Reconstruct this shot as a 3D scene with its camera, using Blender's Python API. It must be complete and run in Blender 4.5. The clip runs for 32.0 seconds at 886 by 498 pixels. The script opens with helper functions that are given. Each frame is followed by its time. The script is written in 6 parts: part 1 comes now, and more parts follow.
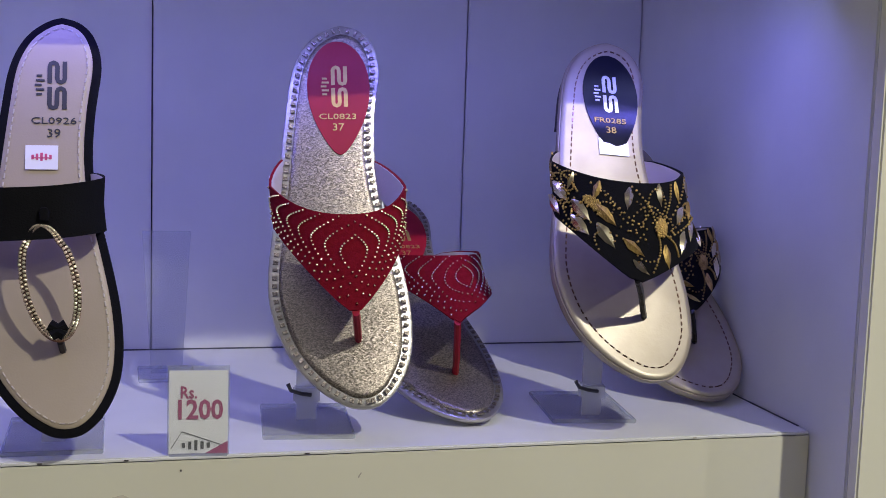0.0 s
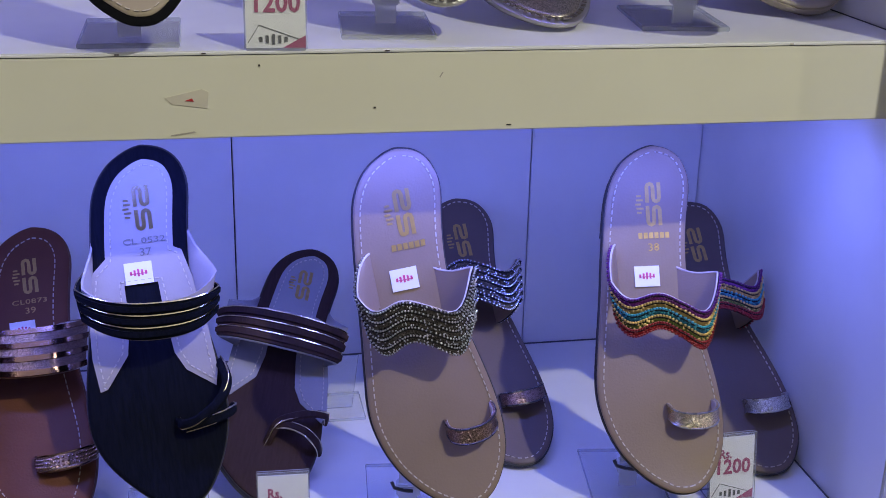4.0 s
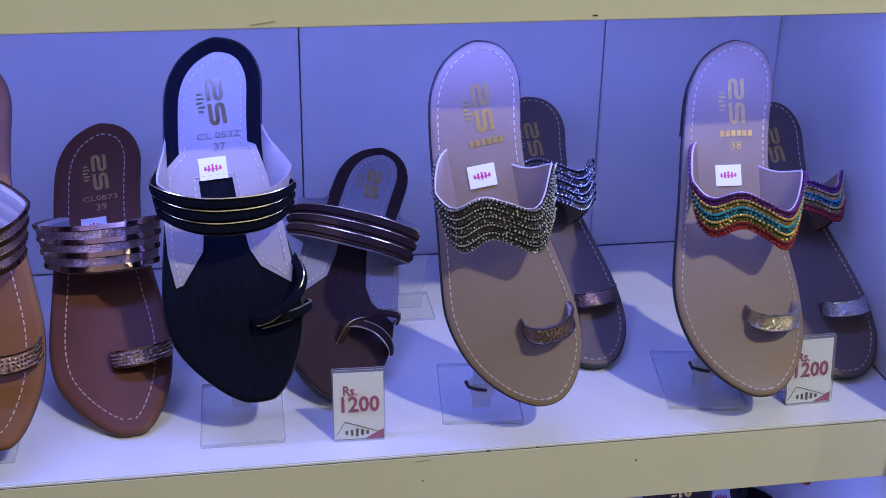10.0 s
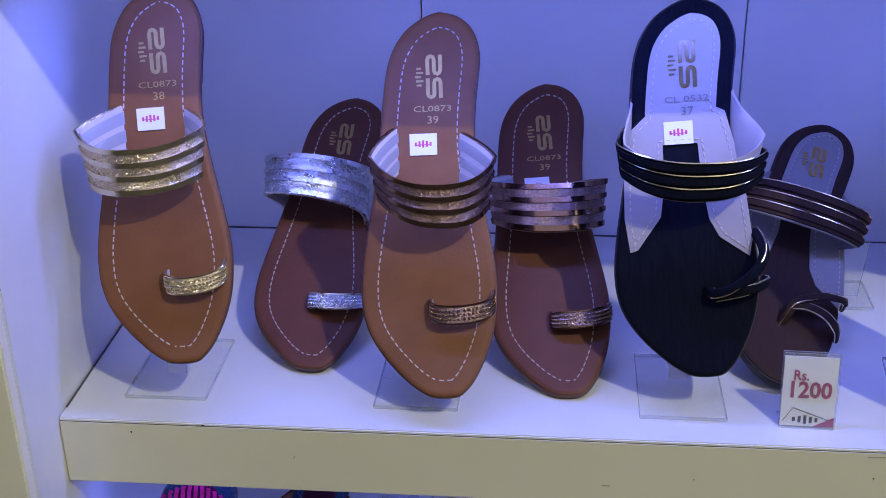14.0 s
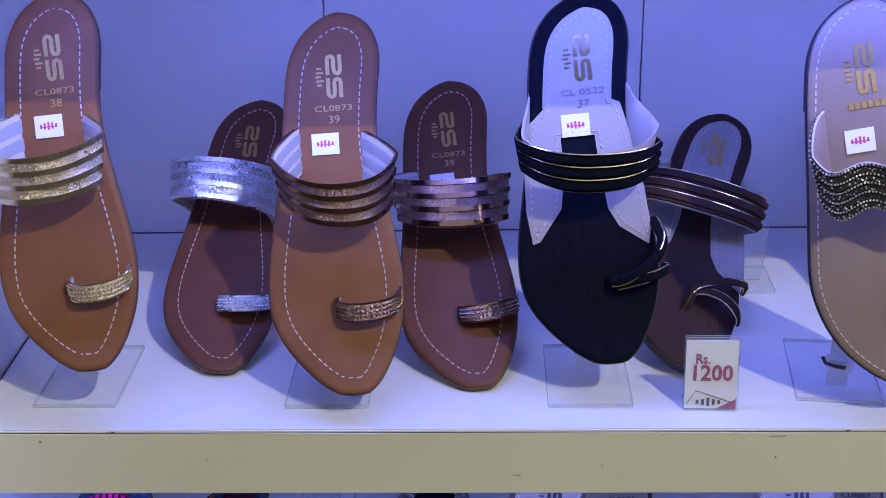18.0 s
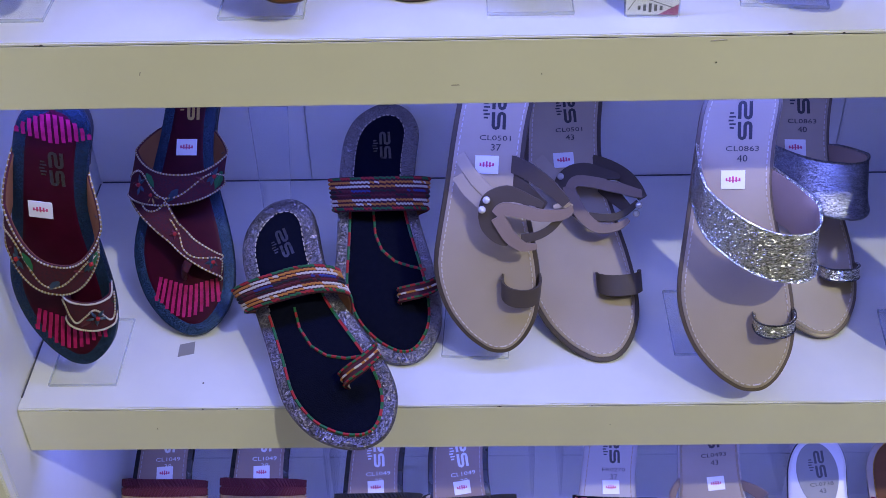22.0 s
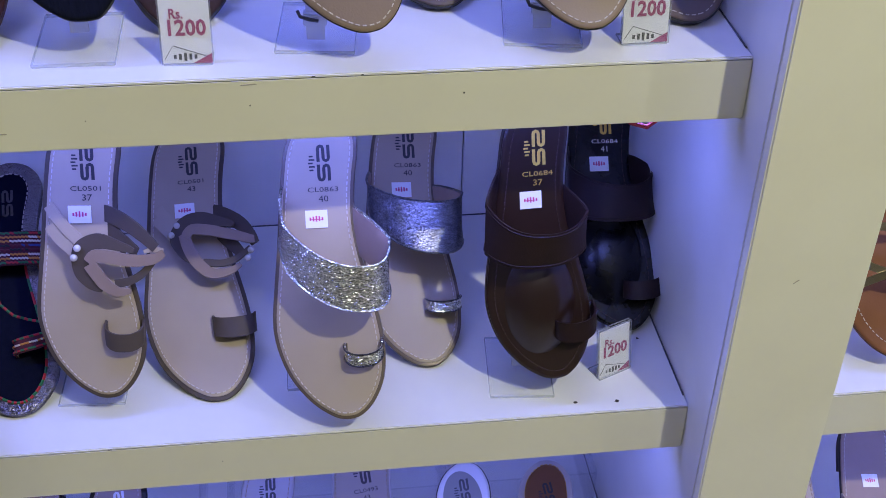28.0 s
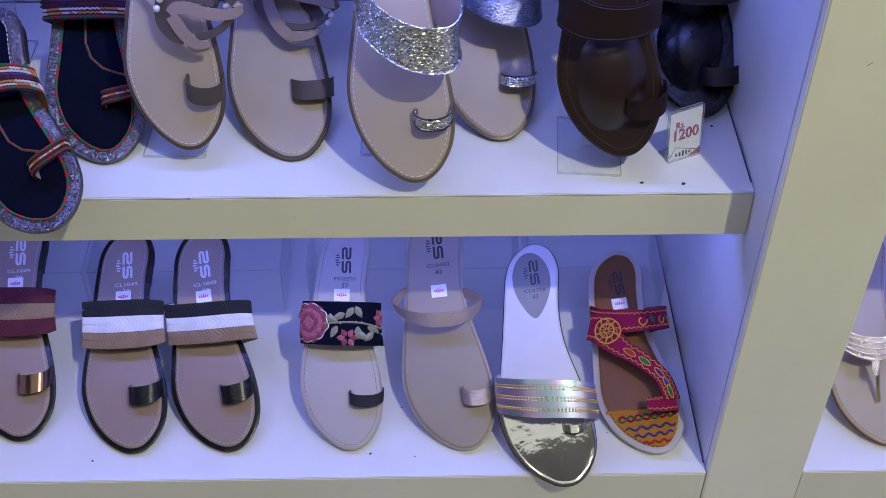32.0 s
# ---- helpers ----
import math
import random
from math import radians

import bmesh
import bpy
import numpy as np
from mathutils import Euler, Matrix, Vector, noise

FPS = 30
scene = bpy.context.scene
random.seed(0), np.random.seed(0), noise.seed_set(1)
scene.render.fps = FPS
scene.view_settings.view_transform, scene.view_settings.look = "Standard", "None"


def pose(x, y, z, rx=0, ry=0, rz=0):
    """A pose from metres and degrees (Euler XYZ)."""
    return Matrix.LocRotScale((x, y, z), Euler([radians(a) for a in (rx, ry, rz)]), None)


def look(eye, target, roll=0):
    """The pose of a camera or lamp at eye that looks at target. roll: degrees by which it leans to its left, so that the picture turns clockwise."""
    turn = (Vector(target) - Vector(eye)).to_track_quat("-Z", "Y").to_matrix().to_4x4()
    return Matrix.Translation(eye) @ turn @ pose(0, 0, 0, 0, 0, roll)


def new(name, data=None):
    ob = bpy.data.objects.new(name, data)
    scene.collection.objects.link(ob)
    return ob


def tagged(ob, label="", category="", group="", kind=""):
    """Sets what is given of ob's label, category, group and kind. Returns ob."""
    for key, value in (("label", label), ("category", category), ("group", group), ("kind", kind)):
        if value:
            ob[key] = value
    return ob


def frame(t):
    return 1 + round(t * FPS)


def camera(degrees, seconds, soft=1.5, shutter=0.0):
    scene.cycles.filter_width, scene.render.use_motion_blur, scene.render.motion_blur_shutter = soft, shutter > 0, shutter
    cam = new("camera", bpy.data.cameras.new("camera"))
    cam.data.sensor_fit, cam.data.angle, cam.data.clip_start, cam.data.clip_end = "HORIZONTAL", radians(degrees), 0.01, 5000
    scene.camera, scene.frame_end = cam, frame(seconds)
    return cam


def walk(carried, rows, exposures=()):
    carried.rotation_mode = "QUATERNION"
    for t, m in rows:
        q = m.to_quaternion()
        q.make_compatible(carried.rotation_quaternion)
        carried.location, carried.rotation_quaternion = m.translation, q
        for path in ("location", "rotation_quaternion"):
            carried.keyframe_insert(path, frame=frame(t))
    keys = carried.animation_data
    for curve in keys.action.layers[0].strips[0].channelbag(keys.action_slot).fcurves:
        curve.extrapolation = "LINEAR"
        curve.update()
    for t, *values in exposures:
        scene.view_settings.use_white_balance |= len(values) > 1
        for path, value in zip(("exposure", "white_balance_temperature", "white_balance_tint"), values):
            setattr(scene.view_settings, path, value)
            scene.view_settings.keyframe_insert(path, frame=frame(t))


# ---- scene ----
cam = camera(39.32, 32.0, soft=0.8)
# seconds, eye, yaw, pitch, roll
ROWS = [
    (0, 0.0108, -0.0041, 1.4092, -14.66, -6.67, 1.84),
    (0.5, 0.0045, -0.0013, 1.4053, -13.93, -6.55, 1.93),
    (1, 0.0018, 0.0017, 1.4027, -13.46, -7.24, 1.97),
    (1.5, 0.0006, 0.0077, 1.3924, -13.16, -8.56, 1.88),
    (2, 0.0048, 0.0099, 1.3788, -13.26, -11.07, 1.78),
    (2.5, 0.0047, 0.0078, 1.3627, -12.97, -13.29, 1.56),
    (3, 0.0069, 0.0078, 1.3527, -12.35, -15.78, 1.51),
    (3.5, 0.0069, 0.0080, 1.3476, -11.89, -18.44, 1.45),
    (4, 0.0109, 0.0082, 1.3417, -11.50, -20.63, 1.42),
    (4.5, 0.0154, 0.0063, 1.3348, -11.14, -21.95, 1.29),
    (6.5, 0.0187, 0.0155, 1.3321, -11.23, -23.69, 1.14),
    (7, 0.0168, 0.0188, 1.3299, -11.34, -23.74, 1.12),
    (7.5, 0.0152, 0.0235, 1.3296, -11.44, -24.06, 1.14),
    (8, 0.0111, 0.0250, 1.3303, -11.45, -24.32, 1.22),
    (8.5, 0.0089, 0.0255, 1.3312, -11.35, -24.60, 1.27),
    (9, 0.0061, 0.0259, 1.3296, -11.23, -24.79, 1.25),
    (9.5, -0.0003, 0.0273, 1.3266, -10.70, -24.76, 1.22),
    (10, -0.0135, 0.0236, 1.3270, -9.64, -24.83, 1.07),
    (10.5, -0.0329, 0.0247, 1.3289, -7.62, -24.94, 0.90),
    (11, -0.0519, 0.0212, 1.3284, -4.65, -24.81, 0.53),
    (11.5, -0.0717, 0.0145, 1.3258, -0.92, -24.10, 0.12),
    (12, -0.0923, 0.0079, 1.3193, 2.85, -23.10, -0.36),
    (12.5, -0.1065, 0.0056, 1.3150, 5.71, -22.62, -0.80),
    (13, -0.1173, 0.0182, 1.3112, 7.33, -23.14, -1.38),
    (13.5, -0.1217, 0.0345, 1.3097, 7.06, -24.34, -1.43),
    (14, -0.1172, 0.0422, 1.3045, 5.88, -25.42, -1.07),
    (14.5, -0.1144, 0.0443, 1.3004, 4.82, -25.87, -0.85),
    (15, -0.1088, 0.0388, 1.3018, 4.25, -25.95, -0.99),
    (15.5, -0.1043, 0.0384, 1.3013, 3.75, -25.81, -1.19),
    (17.5, -0.0953, 0.0360, 1.3018, 2.47, -25.19, -1.58),
    (18, -0.0982, 0.0357, 1.3052, 2.37, -25.49, -1.50),
    (18.5, -0.0998, 0.0381, 1.3034, 2.34, -26.09, -1.41),
    (19, -0.0965, 0.0385, 1.2932, 2.36, -27.53, -1.20),
    (19.5, -0.0937, 0.0382, 1.2687, 2.35, -30.24, -0.93),
    (20, -0.0924, 0.0337, 1.2513, 2.17, -33.74, -1.40),
    (20.5, -0.0854, 0.0281, 1.2448, 2.06, -36.55, -1.85),
    (21, -0.0803, 0.0233, 1.2387, 1.83, -38.32, -2.01),
    (21.5, -0.0745, 0.0213, 1.2390, 1.73, -39.28, -2.01),
    (22, -0.0714, 0.0177, 1.2477, 1.61, -39.63, -1.73),
    (22.5, -0.0716, 0.0232, 1.2445, 1.09, -39.34, -1.30),
    (23, -0.0712, 0.0201, 1.2475, 0.72, -38.95, -1.14),
    (23.5, -0.0703, 0.0234, 1.2465, 0.32, -38.67, -0.96),
    (24, -0.0705, 0.0264, 1.2469, -0.24, -38.41, -0.82),
    (24.5, -0.0699, 0.0292, 1.2464, -1.13, -38.18, -0.70),
    (25, -0.0626, 0.0322, 1.2473, -2.63, -38.13, -0.42),
    (25.5, -0.0416, 0.0318, 1.2482, -4.88, -37.93, 0.21),
    (26, -0.0120, 0.0183, 1.2544, -6.78, -37.67, 0.77),
    (26.5, 0.0266, 0.0051, 1.2562, -8.31, -37.35, 1.40),
    (28.5, 0.1460, -0.0693, 1.2551, -8.02, -35.94, 1.69),
    (29, 0.1509, -0.0760, 1.2567, -7.13, -36.18, 1.66),
    (29.5, 0.1547, -0.0842, 1.2558, -6.00, -36.58, 1.47),
    (30, 0.1570, -0.0894, 1.2509, -4.87, -37.87, 1.33),
    (30.5, 0.1590, -0.0911, 1.2380, -3.80, -40.16, 1.15),
    (31, 0.1631, -0.0980, 1.2292, -2.92, -42.00, 1.03),
    (31.5, 0.1658, -0.1026, 1.2270, -2.20, -43.32, 0.76),
    (32, 0.1683, -0.1084, 1.2267, -1.47, -44.06, 0.43),
]
walk(cam, [(t, pose(x, y, z, 90 + pitch, 0, yaw) @ pose(0, 0, 0, 0, 0, roll)) for t, x, y, z, yaw, pitch, roll in ROWS], exposures=((0.0, 0.0, 6350, 16), (3.0, 0.0, 6400, 14), (8.0, 0.0, 6500, 12), (15.0, 0.0, 6500, 10), (20.0, 0.27, 6500, 10), (26.0, 0.32, 6600, 6), (29.0, 0.36, 6700, 6), (32.0, 0.30, 6600, 6)))
# ---- end of walk ----

# ---- world, lights, exposure ----
world = bpy.data.worlds.new("shop_dark")
world.use_nodes = True
world.node_tree.nodes["Background"].inputs[0].default_value = (0.55, 0.57, 0.7, 1)
world.node_tree.nodes["Background"].inputs[1].default_value = 0.02
scene.world = world
scene.view_settings.exposure = 0.0

# shelf system: levels (top of board), faces and bay ends, in metres
LEVELS = [1.187, 0.820, 0.456, 0.091]
TOP_LEVEL = 1.553
BOARD = 0.054
FRONT, BACK, NOSE = 0.760, 1.093, 0.7125
LEFT, RIGHT, POST = -0.470, 0.484, 0.1075
BLUE = (0.130, 0.180, 1.0)
VIOLET = (0.180, 0.172, 1.0)


def area_lamp(name, m, sx, sy, watts, colour, spread=180):
    d = bpy.data.lights.new(name, "AREA")
    d.shape, d.size, d.size_y, d.energy, d.color, d.spread = "RECTANGLE", sx, sy, watts, colour, radians(spread)
    ob = new(name, d)
    ob.matrix_world = m
    return ob


def spot_lamp(name, eye, target, watts, colour, angle, radius):
    d = bpy.data.lights.new(name, "SPOT")
    d.energy, d.color, d.spot_size, d.spot_blend, d.shadow_soft_size = watts, colour, radians(angle), 0.5, radius
    ob = new(name, d)
    ob.matrix_world = look(eye, target)
    return ob


# blue strips behind each fascia, over each compartment
for z, watts in ((TOP_LEVEL, 0.78), (LEVELS[0], 2.25), (LEVELS[1], 1.42), (LEVELS[2], 1.05)):
    for x0, x1 in ((LEFT, RIGHT), (RIGHT + POST, RIGHT + POST + 0.9)):
        area_lamp("led_light", pose((x0 + x1) / 2, FRONT + 0.034, z - BOARD - 0.011, 14, 0, 0), x1 - x0 - 0.10, 0.012, watts, VIOLET if z == TOP_LEVEL else BLUE)
# ceiling downlights of the shop, in front of the shelves
spot_lamp("downlight_light", (1.03, -0.74, 2.87), (0.25, 0.8, 0.60), 124, (0.960, 0.960, 0.80), 80, 0.030)
spot_lamp("downlight_light", (2.45, -0.74, 2.87), (0.95, 0.8, 0.60), 31, (0.99, 0.955, 0.80), 80, 0.030)
spot_lamp("downlight_light", (-1.20, -1.15, 2.87), (0.0, 0.8, 0.70), 12, (0.99, 0.955, 0.82), 70, 0.035)
# added soft fill for ambient light and reflections, not a known ceiling fixture
area_lamp("fill_light", pose(0.1, -1.4, 3.26, 0, 0, 0), 3.0, 1.8, 9, (0.95, 0.98, 0.92))

# ---- materials ----


def surface(name, base, rough=0.5, metal=0.0, other=None, scale=60.0, amount=0.5, bump=0.0, bump_scale=400.0, coat=0.0, sheen=0.0, stain=0.0, glint=0.0, stretch=(1, 1, 1), spec=0.5, relief=0.001):
    """A material with variation at two scales; glint adds faceted sparkle."""
    m = bpy.data.materials.new(name)
    m.use_nodes = True
    nt = m.node_tree
    nd, lk = nt.nodes, nt.links
    b = nd["Principled BSDF"]
    tc = nd.new("ShaderNodeTexCoord")
    mp = nd.new("ShaderNodeMapping")
    mp.inputs["Scale"].default_value = stretch
    lk.new(tc.outputs["Object"], mp.inputs["Vector"])
    other = other or tuple(c * 0.8 for c in base)
    n1 = nd.new("ShaderNodeTexNoise")
    n1.inputs["Scale"].default_value, n1.inputs["Detail"].default_value = scale, 6
    lk.new(mp.outputs[0], n1.inputs["Vector"])
    ramp = nd.new("ShaderNodeMapRange")
    ramp.inputs[1].default_value, ramp.inputs[2].default_value = 0.35, 0.68
    ramp.inputs[4].default_value = amount
    lk.new(n1.outputs["Fac"], ramp.inputs[0])
    mix = nd.new("ShaderNodeMix")
    mix.data_type = "RGBA"
    mix.inputs[6].default_value, mix.inputs[7].default_value = (*base, 1), (*other, 1)
    lk.new(ramp.outputs[0], mix.inputs[0])
    colour = mix.outputs[2]
    if stain:
        n2 = nd.new("ShaderNodeTexNoise")
        n2.inputs["Scale"].default_value, n2.inputs["Detail"].default_value = 7.0, 8
        lk.new(tc.outputs["Object"], n2.inputs["Vector"])
        r2 = nd.new("ShaderNodeMapRange")
        r2.inputs[1].default_value, r2.inputs[2].default_value, r2.inputs[4].default_value = 0.5, 0.8, stain
        lk.new(n2.outputs["Fac"], r2.inputs[0])
        m2 = nd.new("ShaderNodeMix")
        m2.data_type = "RGBA"
        m2.inputs[7].default_value = (*[c * 0.55 for c in base], 1)
        lk.new(colour, m2.inputs[6])
        lk.new(r2.outputs[0], m2.inputs[0])
        colour = m2.outputs[2]
    rr = nd.new("ShaderNodeMapRange")
    rr.inputs[3].default_value, rr.inputs[4].default_value = max(rough - 0.08, 0.02), min(rough + 0.1, 1)
    lk.new(n1.outputs["Fac"], rr.inputs[0])
    lk.new(rr.outputs[0], b.inputs["Roughness"])
    b.inputs["Metallic"].default_value = metal
    b.inputs["Coat Weight"].default_value = coat
    b.inputs["Coat Roughness"].default_value = 0.12
    b.inputs["Sheen Weight"].default_value = sheen
    b.inputs["Specular IOR Level"].default_value = spec
    if glint:
        vo = nd.new("ShaderNodeTexVoronoi")
        vo.inputs["Scale"].default_value = bump_scale
        lk.new(mp.outputs[0], vo.inputs["Vector"])
        sub = nd.new("ShaderNodeVectorMath")
        sub.operation = "SUBTRACT"
        sub.inputs[1].default_value = (0.5, 0.5, 0.5)
        lk.new(vo.outputs["Color"], sub.inputs[0])
        sc = nd.new("ShaderNodeVectorMath")
        sc.operation = "SCALE"
        sc.inputs["Scale"].default_value = glint
        lk.new(sub.outputs[0], sc.inputs[0])
        geo = nd.new("ShaderNodeNewGeometry")
        add = nd.new("ShaderNodeVectorMath")
        lk.new(geo.outputs["Normal"], add.inputs[0])
        lk.new(sc.outputs[0], add.inputs[1])
        nrm = nd.new("ShaderNodeVectorMath")
        nrm.operation = "NORMALIZE"
        lk.new(add.outputs[0], nrm.inputs[0])
        lk.new(nrm.outputs[0], b.inputs["Normal"])
        hue = nd.new("ShaderNodeHueSaturation")
        lk.new(colour, hue.inputs["Color"])
        vr = nd.new("ShaderNodeMapRange")
        vr.inputs[3].default_value, vr.inputs[4].default_value = 0.45, 1.5
        sep = nd.new("ShaderNodeSeparateColor")
        lk.new(vo.outputs["Color"], sep.inputs[0])
        lk.new(sep.outputs[0], vr.inputs[0])
        lk.new(vr.outputs[0], hue.inputs["Value"])
        colour = hue.outputs[0]
    elif bump:
        n3 = nd.new("ShaderNodeTexNoise")
        n3.inputs["Scale"].default_value, n3.inputs["Detail"].default_value = bump_scale, 4
        lk.new(mp.outputs[0], n3.inputs["Vector"])
        bp = nd.new("ShaderNodeBump")
        bp.inputs["Strength"].default_value, bp.inputs["Distance"].default_value = bump, relief
        lk.new(n3.outputs["Fac"], bp.inputs["Height"])
        lk.new(bp.outputs[0], b.inputs["Normal"])
    lk.new(colour, b.inputs["Base Color"])
    return m


def clear(name, tint=(0.93, 0.94, 0.955), rough=0.05, milk=0.07):
    """Thin clear acrylic: see-through, with gloss that grows towards grazing."""
    m = bpy.data.materials.new(name)
    m.use_nodes = True
    nd, lk = m.node_tree.nodes, m.node_tree.links
    nd.remove(nd["Principled BSDF"])
    tr, gl, fr, mx = nd.new("ShaderNodeBsdfTransparent"), nd.new("ShaderNodeBsdfGlossy"), nd.new("ShaderNodeLayerWeight"), nd.new("ShaderNodeMixShader")
    tr.inputs[0].default_value = (*tint, 1)
    gl.inputs["Roughness"].default_value = rough
    pw = nd.new("ShaderNodeMath")
    pw.operation = "POWER"
    pw.inputs[1].default_value = 4.0
    mr = nd.new("ShaderNodeMapRange")
    mr.inputs[3].default_value, mr.inputs[4].default_value = 0.03, 0.35
    lk.new(fr.outputs["Facing"], pw.inputs[0])
    lk.new(pw.outputs[0], mr.inputs[0])
    lk.new(mr.outputs[0], mx.inputs[0])
    lk.new(tr.outputs[0], mx.inputs[1])
    lk.new(gl.outputs[0], mx.inputs[2])
    df, m2 = nd.new("ShaderNodeBsdfDiffuse"), nd.new("ShaderNodeMixShader")
    df.inputs[0].default_value = (0.8, 0.82, 0.86, 1)
    m2.inputs[0].default_value = milk
    lk.new(mx.outputs[0], m2.inputs[1])
    lk.new(df.outputs[0], m2.inputs[2])
    lk.new(m2.outputs[0], nd["Material Output"].inputs[0])
    return m


def glow(name, colour, power):
    m = bpy.data.materials.new(name)
    m.use_nodes = True
    b = m.node_tree.nodes["Principled BSDF"]
    b.inputs["Emission Color"].default_value, b.inputs["Emission Strength"].default_value = (*colour, 1), power
    return m


